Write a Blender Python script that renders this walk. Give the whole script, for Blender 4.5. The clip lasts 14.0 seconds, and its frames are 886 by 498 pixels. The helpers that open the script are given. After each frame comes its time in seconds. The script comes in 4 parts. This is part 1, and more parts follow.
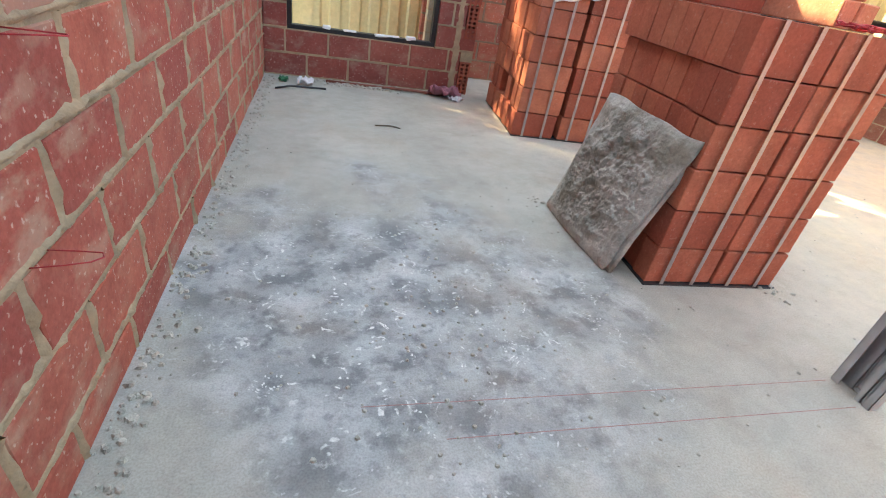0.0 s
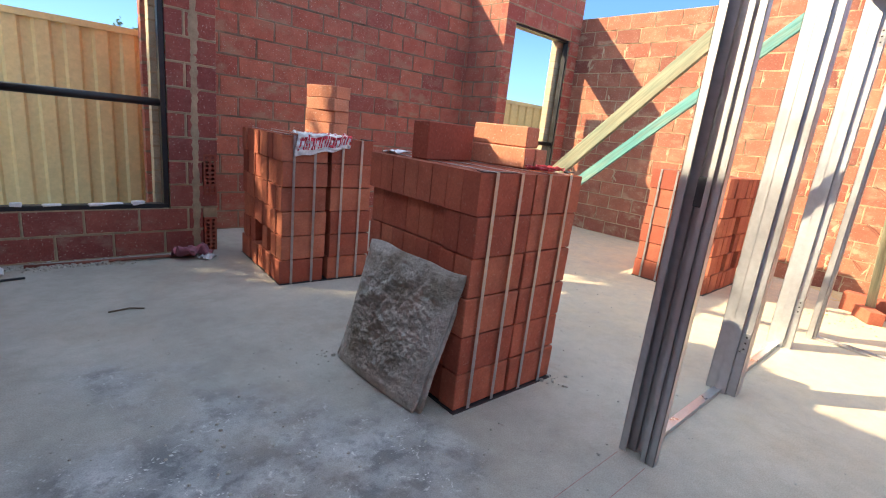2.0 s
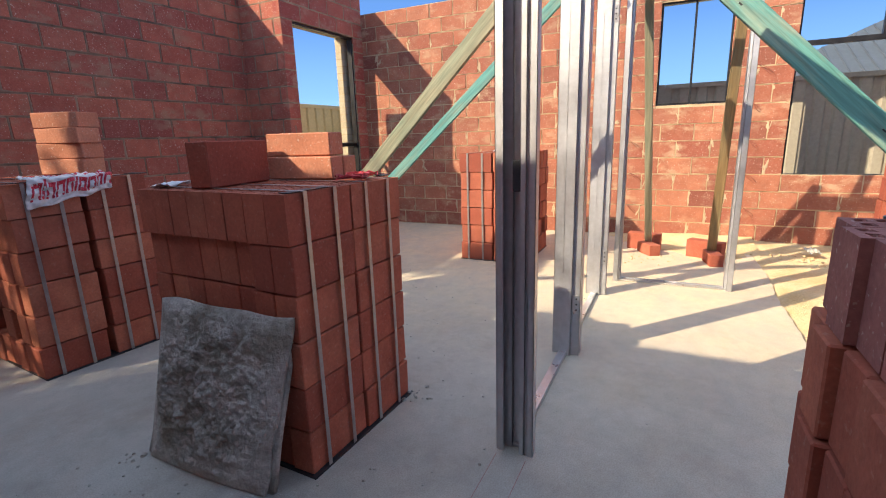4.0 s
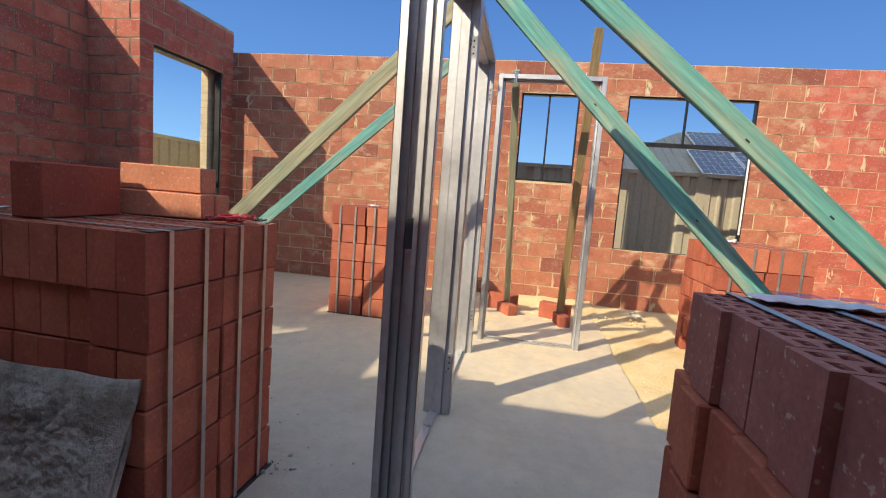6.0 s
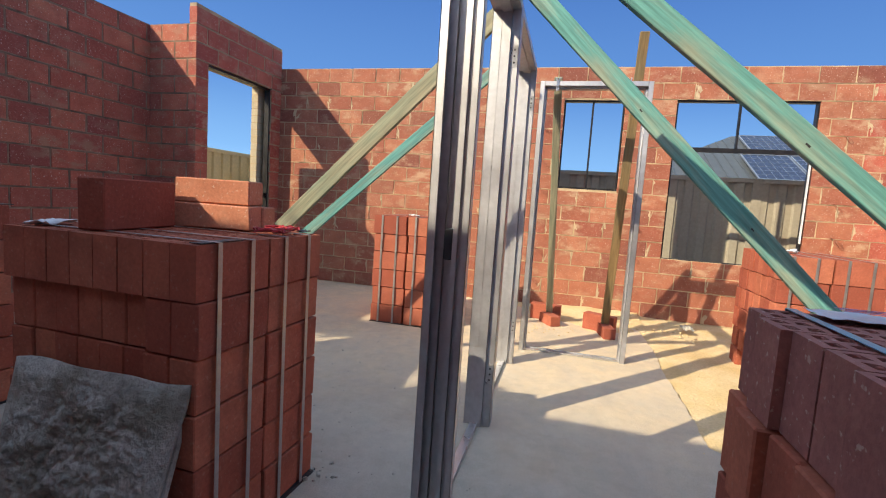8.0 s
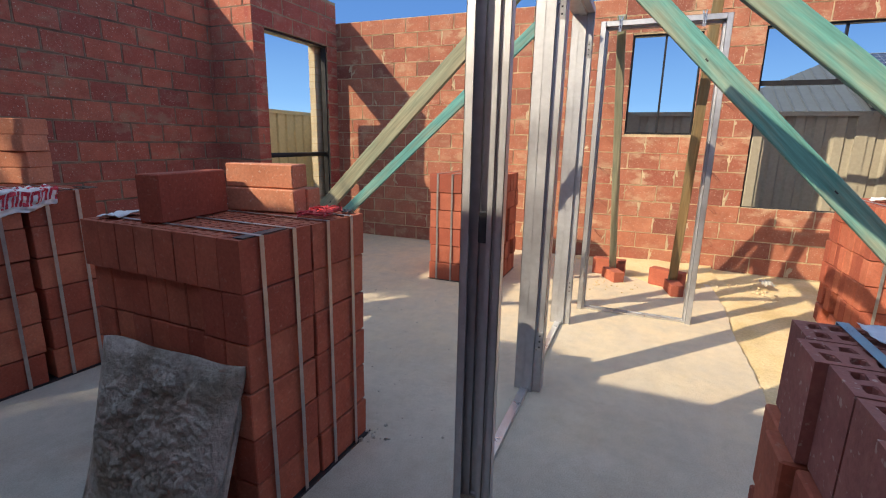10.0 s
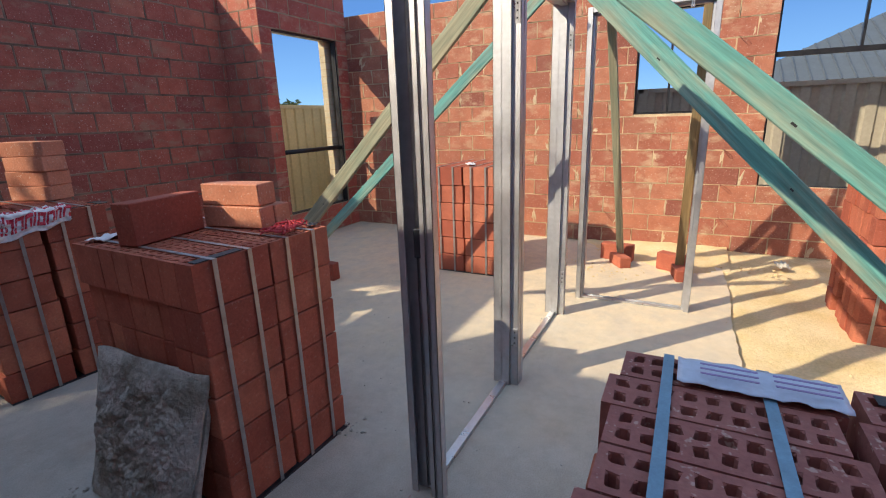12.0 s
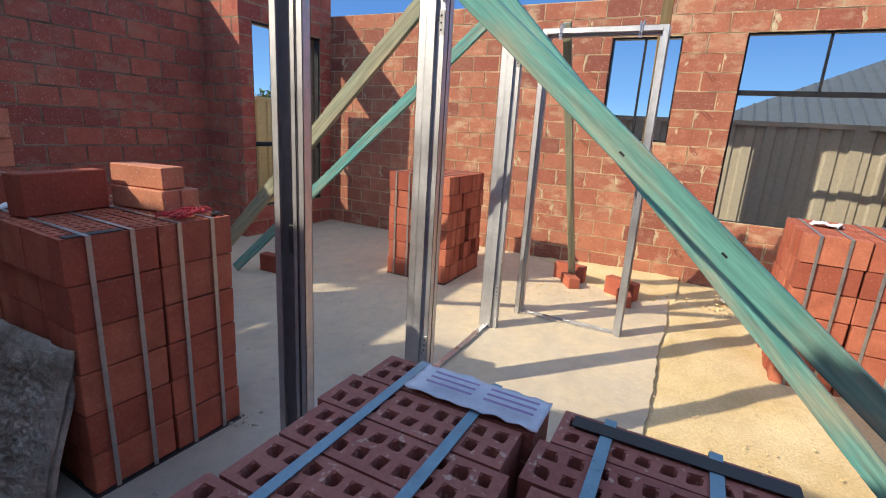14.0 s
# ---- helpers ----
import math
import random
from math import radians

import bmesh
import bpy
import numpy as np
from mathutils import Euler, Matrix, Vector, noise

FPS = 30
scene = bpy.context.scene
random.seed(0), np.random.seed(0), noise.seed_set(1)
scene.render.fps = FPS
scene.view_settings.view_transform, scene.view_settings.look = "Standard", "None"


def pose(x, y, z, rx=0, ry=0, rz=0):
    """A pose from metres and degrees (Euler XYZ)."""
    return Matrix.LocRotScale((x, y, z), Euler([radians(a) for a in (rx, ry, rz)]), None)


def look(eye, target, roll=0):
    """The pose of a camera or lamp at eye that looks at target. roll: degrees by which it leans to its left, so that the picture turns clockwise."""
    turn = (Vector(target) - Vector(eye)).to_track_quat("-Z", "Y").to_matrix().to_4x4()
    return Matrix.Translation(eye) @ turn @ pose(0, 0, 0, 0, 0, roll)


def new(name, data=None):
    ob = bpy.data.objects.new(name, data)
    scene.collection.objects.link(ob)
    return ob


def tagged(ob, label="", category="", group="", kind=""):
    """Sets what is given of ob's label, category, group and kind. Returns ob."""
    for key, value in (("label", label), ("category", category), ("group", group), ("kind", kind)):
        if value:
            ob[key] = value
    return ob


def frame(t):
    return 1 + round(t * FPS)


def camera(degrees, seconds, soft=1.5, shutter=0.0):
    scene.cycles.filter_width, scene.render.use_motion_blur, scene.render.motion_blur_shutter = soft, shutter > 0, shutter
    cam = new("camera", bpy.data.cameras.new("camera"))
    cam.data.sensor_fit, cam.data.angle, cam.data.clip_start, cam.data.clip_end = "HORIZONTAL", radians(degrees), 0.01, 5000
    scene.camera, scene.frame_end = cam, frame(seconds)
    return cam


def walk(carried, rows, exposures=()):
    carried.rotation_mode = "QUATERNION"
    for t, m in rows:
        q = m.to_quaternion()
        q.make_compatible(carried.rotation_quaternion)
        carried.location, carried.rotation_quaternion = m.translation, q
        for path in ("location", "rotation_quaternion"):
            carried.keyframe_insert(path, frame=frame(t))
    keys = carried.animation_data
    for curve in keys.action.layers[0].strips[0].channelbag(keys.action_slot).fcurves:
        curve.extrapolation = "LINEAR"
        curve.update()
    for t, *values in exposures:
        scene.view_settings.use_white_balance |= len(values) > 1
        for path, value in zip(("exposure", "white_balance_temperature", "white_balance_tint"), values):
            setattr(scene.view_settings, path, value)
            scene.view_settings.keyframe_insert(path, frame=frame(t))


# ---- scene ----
cam = camera(86.0, 14.0, soft=1.1)
PATH = [
    (0, (0.244, 0.555, 0.986), (0.741, 2.189, -0.054), 10.4),
    (0.5, (0.264, 0.577, 0.999), (0.919, 2.201, 0.033), 12.0),
    (1, (0.26, 0.607, 1.011), (1.098, 2.227, 0.19), 12.8),
    (1.5, (0.257, 0.648, 1.052), (1.336, 2.209, 0.421), 10.2),
    (2, (0.245, 0.702, 1.113), (1.569, 2.12, 0.629), 6.2),
    (2.5, (0.215, 0.696, 1.154), (1.67, 2.003, 0.737), 2.2),
    (3, (0.238, 0.704, 1.145), (1.764, 1.921, 0.71), -0.6),
    (3.5, (0.354, 0.758, 1.14), (1.967, 1.848, 0.682), -2.0),
    (4, (0.432, 0.837, 1.133), (2.179, 1.697, 0.674), -1.8),
    (4.2, (0.459, 0.849, 1.132), (2.263, 1.587, 0.683), -1.1),
    (6.3, (0.426, 0.937, 1.134), (2.389, 1.255, 0.917), 4.4),
    (6.5, (0.426, 0.937, 1.137), (2.386, 1.28, 0.937), 4.4),
    (7, (0.43, 0.94, 1.135), (2.382, 1.335, 0.957), 4.3),
    (7.5, (0.434, 0.935, 1.135), (2.377, 1.377, 0.96), 4.0),
    (8, (0.438, 0.93, 1.14), (2.365, 1.427, 0.941), 3.8),
    (8.5, (0.441, 0.952, 1.133), (2.341, 1.528, 0.886), 3.5),
    (8.7, (0.429, 0.959, 1.135), (2.313, 1.574, 0.863), 3.5),
    (10.8, (0.54, 0.772, 1.363), (2.312, 1.549, 0.858), -0.9),
    (11, (0.521, 0.764, 1.377), (2.289, 1.547, 0.864), -1.4),
    (11.5, (0.544, 0.677, 1.384), (2.294, 1.49, 0.86), -2.1),
    (12, (0.591, 0.511, 1.404), (2.301, 1.403, 0.874), -1.9),
    (12.5, (0.712, 0.419, 1.408), (2.38, 1.39, 0.886), -0.4),
    (13, (0.737, 0.294, 1.429), (2.394, 1.289, 0.917), 1.2),
    (13.5, (0.711, 0.163, 1.418), (2.399, 1.113, 0.919), 2.3),
    (14, (0.761, 0.136, 1.401), (2.485, 1.017, 0.904), 3.5),
]
walk(cam, [(t, look(eye, target, roll)) for t, eye, target, roll in PATH],
     exposures=[(0.0, 3.5, 11000, 3), (1.0, 3.28, 10600, 4), (1.5, 2.95, 9900, 5), (2.0, 2.5, 8900, 6), (2.5, 2.16, 8300, 6), (3.0, 2.0, 8300, 8), (3.6, 1.93, 8200, 9), (4.2, 1.82, 8100, 10),
                (6.3, 1.5, 8100, 6), (8.7, 1.5, 8100, 8), (10.8, 1.48, 7900, 8), (12.5, 1.5, 7600, 8), (14.0, 1.42, 7500, 7)])

# ---- light ----
SUN = Vector((-1.065, 0.93, 1.0)).normalized()
world = bpy.data.worlds.new("world")
scene.world = world
world.use_nodes = True
wn = world.node_tree.nodes
sky = wn.new("ShaderNodeTexSky")
sky.sky_type, sky.sun_disc = "NISHITA", False
sky.sun_elevation, sky.sun_rotation = math.asin(SUN.z), math.atan2(SUN.x, SUN.y)
sky.air_density, sky.dust_density, sky.ozone_density, sky.altitude = 1.0, 0.6, 1.6, 300.0
world.node_tree.links.new(sky.outputs[0], wn["Background"].inputs[0])
wn["Background"].inputs[1].default_value = 0.15
sun_data = bpy.data.lights.new("sun", "SUN")
sun_data.energy, sun_data.angle, sun_data.color = 2.08, radians(0.55), (1.0, 0.93, 0.82)
sun = new("sun", sun_data)
sun.matrix_world = look(SUN * 30, (0, 0, 0))


# ---- materials ----
def mat(name):
    m = bpy.data.materials.new(name)
    m.use_nodes = True
    return m, m.node_tree.nodes, m.node_tree.links, m.node_tree.nodes["Principled BSDF"]


def position(n, k, scale=(1, 1, 1)):
    g = n.new("ShaderNodeNewGeometry")
    mp = n.new("ShaderNodeMapping")
    mp.inputs["Scale"].default_value = scale
    k.new(g.outputs["Position"], mp.inputs["Vector"])
    return mp.outputs[0]


def noise_tex(n, k, vec, scale, detail=4.0, rough=0.55):
    t = n.new("ShaderNodeTexNoise")
    t.inputs["Scale"].default_value, t.inputs["Detail"].default_value, t.inputs["Roughness"].default_value = scale, detail, rough
    k.new(vec, t.inputs["Vector"])
    return t.outputs["Fac"]


def ramp(n, k, fac, stops, smooth=False):
    r = n.new("ShaderNodeValToRGB")
    if smooth:
        r.color_ramp.interpolation = "EASE"
    while len(r.color_ramp.elements) < len(stops):
        r.color_ramp.elements.new(0.5)
    for e, (p, c) in zip(r.color_ramp.elements, stops):
        e.position = p
        e.color = (c, c, c, 1) if isinstance(c, (int, float)) else (*c, 1)
    k.new(fac, r.inputs[0])
    return r.outputs[0]


def mix(n, k, fac, a, b, mode="MIX"):
    m = n.new("ShaderNodeMix")
    m.data_type, m.blend_type = "RGBA", mode
    for sock, v in ((m.inputs[0], fac), (m.inputs[6], a), (m.inputs[7], b)):
        if isinstance(v, (int, float)):
            sock.default_value = v
        elif isinstance(v, tuple):
            sock.default_value = (*v, 1)
        else:
            k.new(v, sock)
    return m.outputs[2]


def bump(n, k, p, fac, strength, distance=0.01):
    b = n.new("ShaderNodeBump")
    b.inputs["Strength"].default_value, b.inputs["Distance"].default_value = strength, distance
    k.new(fac, b.inputs["Height"])
    k.new(b.outputs[0], p.inputs["Normal"])


def brick_material(name, tones, smear, smear_colour=(0.5, 0.4, 0.29), island=False, dust=0.25, rough=0.85):
    """Fired clay: one tone for each brick, blotches, pits, and mortar wiped across the face."""
    m, n, k, p = mat(name)
    if island:
        rnd = n.new("ShaderNodeNewGeometry").outputs["Random Per Island"]
    else:
        rnd = n.new("ShaderNodeObjectInfo").outputs["Random"]
    col = ramp(n, k, rnd, [(i / max(1, len(tones) - 1), c) for i, c in enumerate(tones)])
    vec = position(n, k)
    blotch = noise_tex(n, k, vec, 7.0, 5.0, 0.6)
    col = mix(n, k, ramp(n, k, blotch, [(0.35, 0.0), (0.7, 0.55)]), col, tuple(0.62 * c for c in tones[0]), "MIX")
    fine = noise_tex(n, k, vec, 90.0, 3.0, 0.6)
    col = mix(n, k, 0.35, col, ramp(n, k, fine, [(0.3, 0.25), (0.75, 0.95)]), "MULTIPLY")
    dusty = noise_tex(n, k, vec, 22.0, 6.0, 0.7)
    col = mix(n, k, ramp(n, k, dusty, [(0.5, 0.0), (0.85, dust)]), col, (0.55, 0.33, 0.25))
    speck = noise_tex(n, k, vec, 75.0, 2.0, 0.5)
    col = mix(n, k, ramp(n, k, speck, [(0.64, 0.0), (0.71, min(0.8, dust * 2.2))]), col, (0.66, 0.55, 0.46))
    if smear:
        drag = noise_tex(n, k, position(n, k, (5.0, 5.0, 9.0)), 1.0, 6.0, 0.62)
        where = noise_tex(n, k, vec, 1.3, 3.0, 0.6)
        both = n.new("ShaderNodeMath")
        both.operation = "MULTIPLY"
        k.new(ramp(n, k, drag, [(0.51, 0.0), (0.63, 1.0)]), both.inputs[0])
        k.new(ramp(n, k, where, [(0.38, 0.0), (0.6, smear)]), both.inputs[1])
        col = mix(n, k, both.outputs[0], col, smear_colour)
    k.new(col, p.inputs["Base Color"])
    p.inputs["Roughness"].default_value = rough
    p.inputs["Specular IOR Level"].default_value = 0.25
    bump(n, k, p, fine, 0.35, 0.003)
    return m


PACK = [(0.43, 0.110, 0.070), (0.56, 0.172, 0.105), (0.36, 0.090, 0.060), (0.62, 0.212, 0.128), (0.47, 0.126, 0.080)]
BRIGHT = [(0.50, 0.128, 0.092), (0.56, 0.155, 0.105), (0.41, 0.098, 0.078), (0.60, 0.185, 0.125), (0.47, 0.117, 0.088)]
M_WALL = brick_material("wall_brick", BRIGHT, 0.5)
# darker copy of the wall brick: the window wall's dimness is in the colour
M_WALL_DIM = brick_material("wall_brick_dim", [(0.33, 0.082, 0.070), (0.39, 0.105, 0.080), (0.26, 0.066, 0.062), (0.42, 0.125, 0.090), (0.30, 0.080, 0.070)], 0.5, (0.36, 0.27, 0.20))
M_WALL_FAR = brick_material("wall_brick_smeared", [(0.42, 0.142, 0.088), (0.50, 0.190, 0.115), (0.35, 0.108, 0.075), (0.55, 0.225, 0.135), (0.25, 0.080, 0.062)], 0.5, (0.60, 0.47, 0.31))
# shade copy of the wall brick, duller tones and smears standing in for shade
M_WALL_SHADE = brick_material("wall_brick_shade", [(0.46, 0.126, 0.088), (0.56, 0.175, 0.112), (0.31, 0.085, 0.073), (0.60, 0.205, 0.130), (0.39, 0.110, 0.085)], 0.6, (0.34, 0.235, 0.16))
M_WALL_REST = brick_material("wall_brick_rest", BRIGHT, 0.45, island=True)
M_PACK = brick_material("pack_brick", PACK, 0.0, dust=0.05)
# paler copy of the pack brick: sunshine put into the colour, plus mortar smears
M_LOOSE_SUNLIT = brick_material("loose_brick", [(0.62, 0.235, 0.145), (0.70, 0.29, 0.18), (0.55, 0.19, 0.115)], 0.25, (0.62, 0.50, 0.38), dust=0.2)
M_HOLED = brick_material("holed_brick", [(0.37, 0.135, 0.115), (0.43, 0.165, 0.14), (0.32, 0.112, 0.10)], 0.0, dust=0.18)
M_CREAM = brick_material("cream_brick", [(0.62, 0.53, 0.36), (0.66, 0.58, 0.42), (0.57, 0.47, 0.31)], 0.2, island=True)


def simple(name, colour, rough=0.7, metal=0.0, vary=0.25, scale=12.0, bumps=0.15, detail=5.0, spec=0.4):
    m, n, k, p = mat(name)
    vec = position(n, k)
    f = noise_tex(n, k, vec, scale, detail, 0.6)
    f2 = noise_tex(n, k, vec, scale * 9, 3.0, 0.6)
    col = mix(n, k, ramp(n, k, f, [(0.3, 0.0), (0.75, 1.0)]), tuple(c * (1 - vary) for c in colour), tuple(min(1, c * (1 + vary * 0.6)) for c in colour))
    col = mix(n, k, 0.3, col, ramp(n, k, f2, [(0.3, 0.5), (0.7, 1.0)]), "MULTIPLY")
    k.new(col, p.inputs["Base Color"])
    k.new(ramp(n, k, f, [(0.3, max(0.05, rough - 0.12)), (0.7, min(1, rough + 0.1))]), p.inputs["Roughness"])
    p.inputs["Metallic"].default_value = metal
    p.inputs["Specular IOR Level"].default_value = spec
    if bumps:
        bump(n, k, p, f2, bumps, 0.004)
    return m


M_MORTAR = simple("mortar", (0.43, 0.325, 0.21), 0.95, vary=0.35, scale=9, bumps=0.8)
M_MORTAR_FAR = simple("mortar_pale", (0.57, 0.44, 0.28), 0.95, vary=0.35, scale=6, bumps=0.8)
# mortar darkened for the walls in shade, with blotchy staining as well
M_MORTAR_SHADE_STAINED = simple("mortar_shade_stained", (0.30, 0.205, 0.145), 0.95, vary=0.6, scale=5, bumps=0.8)
M_DABS = simple("mortar_dabs", (0.58, 0.455, 0.30), 0.95, vary=0.3, scale=20, bumps=0.7)
M_STEEL = simple("galvanised_steel", (0.60, 0.61, 0.64), 0.52, metal=0.95, vary=0.06, scale=3, bumps=0.04)
M_STRAP = simple("steel_strap", (0.45, 0.43, 0.42), 0.42, metal=0.7, vary=0.2, scale=25, bumps=0.05)
M_BLUE = simple("blue_strap", (0.16, 0.31, 0.42), 0.38, vary=0.2, scale=30, bumps=0.05)
M_BLACK = simple("black_frame", (0.018, 0.018, 0.02), 0.45, vary=0.5, scale=14, bumps=0.1)
M_BLACK_SHEET = simple("black_plastic", (0.03, 0.03, 0.035), 0.5, vary=0.4, scale=20)
M_PLASTIC = simple("white_plastic", (0.78, 0.77, 0.78), 0.4, vary=0.08, scale=10)
M_BLUE_SHEET = simple("pale_blue_plastic", (0.55, 0.62, 0.74), 0.35, vary=0.1, scale=8)
M_PRINT = simple("red_print", (0.62, 0.03, 0.06), 0.5, vary=0.1, scale=20, bumps=0)
M_PRINT_BLUE = simple("violet_print", (0.30, 0.22, 0.45), 0.5, vary=0.1, scale=20, bumps=0)
M_CHALK = simple("red_chalk", (0.44, 0.22, 0.20), 0.9, vary=0.4, scale=40, bumps=0)
M_WIRE = simple("red_wire", (0.50, 0.04, 0.05), 0.5, vary=0.2, scale=40, bumps=0)
M_TIE = simple("rusty_wire", (0.30, 0.10, 0.07), 0.6, metal=0.3, vary=0.3, scale=40, bumps=0)
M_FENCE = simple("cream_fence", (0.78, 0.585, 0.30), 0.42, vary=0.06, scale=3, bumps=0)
# the same cream fence, its side run darkened: shade put into the colour
M_FENCE_SIDE_SHADED = simple("cream_fence_shaded", (0.40, 0.36, 0.28), 0.45, vary=0.06, scale=3, bumps=0)
M_ROOF = simple("grey_roof", (0.085, 0.10, 0.112), 0.5, vary=0.1, scale=2, bumps=0)
M_PANEL = simple("solar_panel", (0.02, 0.03, 0.07), 0.12, vary=0.2, scale=3, bumps=0)
M_ALU = simple("aluminium", (0.70, 0.71, 0.72), 0.35, metal=0.9, vary=0.08, scale=12, bumps=0)
M_LEAF = simple("leaves", (0.075, 0.12, 0.035), 0.6, vary=0.45, scale=5, bumps=0)
M_BARK = simple("bark", (0.16, 0.12, 0.085), 0.9, vary=0.4, scale=20, bumps=0.6)
M_RUBBLE = simple("mortar_crumbs", (0.50, 0.465, 0.40), 0.95, vary=0.4, scale=30, bumps=0.6)
M_GREEN_BITS = simple("green_plastic", (0.03, 0.18, 0.09), 0.4, vary=0.2, scale=30, bumps=0)
M_PURPLE = simple("printed_film", (0.36, 0.12, 0.16), 0.45, vary=0.5, scale=18, bumps=0.2)
M_BOARD = simple("offcut_wood", (0.55, 0.42, 0.25), 0.8, vary=0.25, scale=15)
M_RENDERED = simple("rendered_wall", (0.5, 0.47, 0.42), 0.85, vary=0.1, scale=4)


def wood_material(name, base, stain, amount):
    """Sawn pine with grain along its own length; stain is the preservative's colour."""
    m, n, k, p = mat(name)
    tc = n.new("ShaderNodeTexCoord")
    mp = n.new("ShaderNodeMapping")
    mp.inputs["Scale"].default_value = (34.0, 34.0, 1.6)
    k.new(tc.outputs["Object"], mp.inputs["Vector"])
    grain = noise_tex(n, k, mp.outputs[0], 1.6, 5.0, 0.65)
    mp2 = n.new("ShaderNodeMapping")
    mp2.inputs["Scale"].default_value = (7.0, 7.0, 1.4)
    k.new(tc.outputs["Object"], mp2.inputs["Vector"])
    patch = noise_tex(n, k, mp2.outputs[0], 1.5, 5.0, 0.6)
    col = mix(n, k, ramp(n, k, grain, [(0.3, 0.0), (0.72, 1.0)]), tuple(0.5 * c for c in base), base)
    st = mix(n, k, ramp(n, k, grain, [(0.3, 0.0), (0.75, 1.0)]), tuple(0.5 * c for c in stain), tuple(min(1.0, 1.25 * c) for c in stain))
    col = mix(n, k, ramp(n, k, patch, [(0.62 - amount * 0.5, 0.0), (0.85 - amount * 0.42, 1.0)]), col, st)
    k.new(col, p.inputs["Base Color"])
    p.inputs["Roughness"].default_value = 0.8
    p.inputs["Specular IOR Level"].default_value = 0.2
    bump(n, k, p, grain, 0.4, 0.004)
    return m


M_GREEN_WOOD = wood_material("treated_pine_green", (0.50, 0.47, 0.34), (0.135, 0.375, 0.345), 0.72)
M_PALE_WOOD = wood_material("treated_pine_pale", (0.47, 0.42, 0.29), (0.25, 0.295, 0.215), 0.5)
M_PROP_WOOD = wood_material("weathered_pine", (0.34, 0.225, 0.11), (0.17, 0.17, 0.11), 0.35)


def concrete_material():
    m, n, k, p = mat("concrete_slab")
    vec = position(n, k)
    big = noise_tex(n, k, vec, 0.9, 5.0, 0.6)
    mid = noise_tex(n, k, vec, 4.5, 7.0, 0.68)
    fine = noise_tex(n, k, vec, 26.0, 6.0, 0.7)
    grit = noise_tex(n, k, vec, 190.0, 2.0, 0.5)
    col = mix(n, k, ramp(n, k, big, [(0.35, 0.0), (0.68, 1.0)]), (0.37, 0.345, 0.30), (0.54, 0.507, 0.437))
    # damp, trowelled patch by the long wall: bluish grey with pale lime bloom
    sep = n.new("ShaderNodeSeparateXYZ")
    k.new(vec, sep.inputs[0])
    mask = n.new("ShaderNodeVectorMath")
    mask.operation = "DISTANCE"
    warp = n.new("ShaderNodeVectorMath")
    warp.operation = "ADD"
    wob = n.new("ShaderNodeTexNoise")
    wob.inputs["Scale"].default_value, wob.inputs["Detail"].default_value = 1.9, 6.0
    k.new(vec, wob.inputs["Vector"])
    k.new(vec, warp.inputs[0])
    ragged = n.new("ShaderNodeVectorMath")
    ragged.operation = "SCALE"
    ragged.inputs["Scale"].default_value = 1.9
    k.new(wob.outputs["Color"], ragged.inputs[0])
    k.new(ragged.outputs[0], warp.inputs[1])
    k.new(warp.outputs[0], mask.inputs[0])
    mask.inputs[1].default_value = (1.45, 2.75, 0.95)
    damp = ramp(n, k, mask.outputs["Value"], [(0.45, 0.97), (2.0, 0.0)], True)
    blotches = noise_tex(n, k, vec, 6.5, 8.0, 0.66)
    blue = mix(n, k, ramp(n, k, blotches, [(0.41, 0.0), (0.60, 1.0)]), (0.20, 0.203, 0.207), (0.56, 0.56, 0.545))
    col = mix(n, k, damp, col, blue)
    spots = ramp(n, k, fine, [(0.57, 0.0), (0.68, 0.85)])
    keep = n.new("ShaderNodeMath")
    keep.operation = "MULTIPLY"
    k.new(spots, keep.inputs[0])
    k.new(ramp(n, k, mask.outputs["Value"], [(0.3, 0.9), (1.7, 0.12)], True), keep.inputs[1])
    col = mix(n, k, keep.outputs[0], col, (0.74, 0.73, 0.68))
    flakes = n.new("ShaderNodeTexVoronoi")
    flakes.inputs["Scale"].default_value = 19.0
    flakes.inputs["Randomness"].default_value = 1.0
    k.new(warp.outputs[0], flakes.inputs["Vector"])
    fl = n.new("ShaderNodeMath")
    fl.operation = "MULTIPLY"
    k.new(ramp(n, k, flakes.outputs["Distance"], [(0.16, 1.0), (0.27, 0.0)]), fl.inputs[0])
    near = n.new("ShaderNodeMath")
    near.operation = "MULTIPLY"
    k.new(ramp(n, k, mask.outputs["Value"], [(0.3, 1.0), (1.5, 0.05)], True), near.inputs[0])
    k.new(ramp(n, k, noise_tex(n, k, vec, 8.0, 4.0, 0.6), [(0.47, 0.0), (0.56, 0.95)]), near.inputs[1])
    k.new(near.outputs[0], fl.inputs[1])
    col = mix(n, k, fl.outputs[0], col, (0.82, 0.815, 0.77))
    mottle = noise_tex(n, k, vec, 13.0, 6.0, 0.7)
    dk = n.new("ShaderNodeMath")
    dk.operation = "MULTIPLY"
    k.new(ramp(n, k, mottle, [(0.52, 0.0), (0.64, 0.7)]), dk.inputs[0])
    k.new(damp, dk.inputs[1])
    col = mix(n, k, dk.outputs[0], col, (0.15, 0.155, 0.165))
    # red clay dust trodden in
    clay = noise_tex(n, k, vec, 1.7, 4.0, 0.6)
    col = mix(n, k, ramp(n, k, clay, [(0.52, 0.0), (0.75, 0.4)]), col, (0.44, 0.30, 0.20))
    stain = noise_tex(n, k, vec, 2.6, 6.0, 0.7)
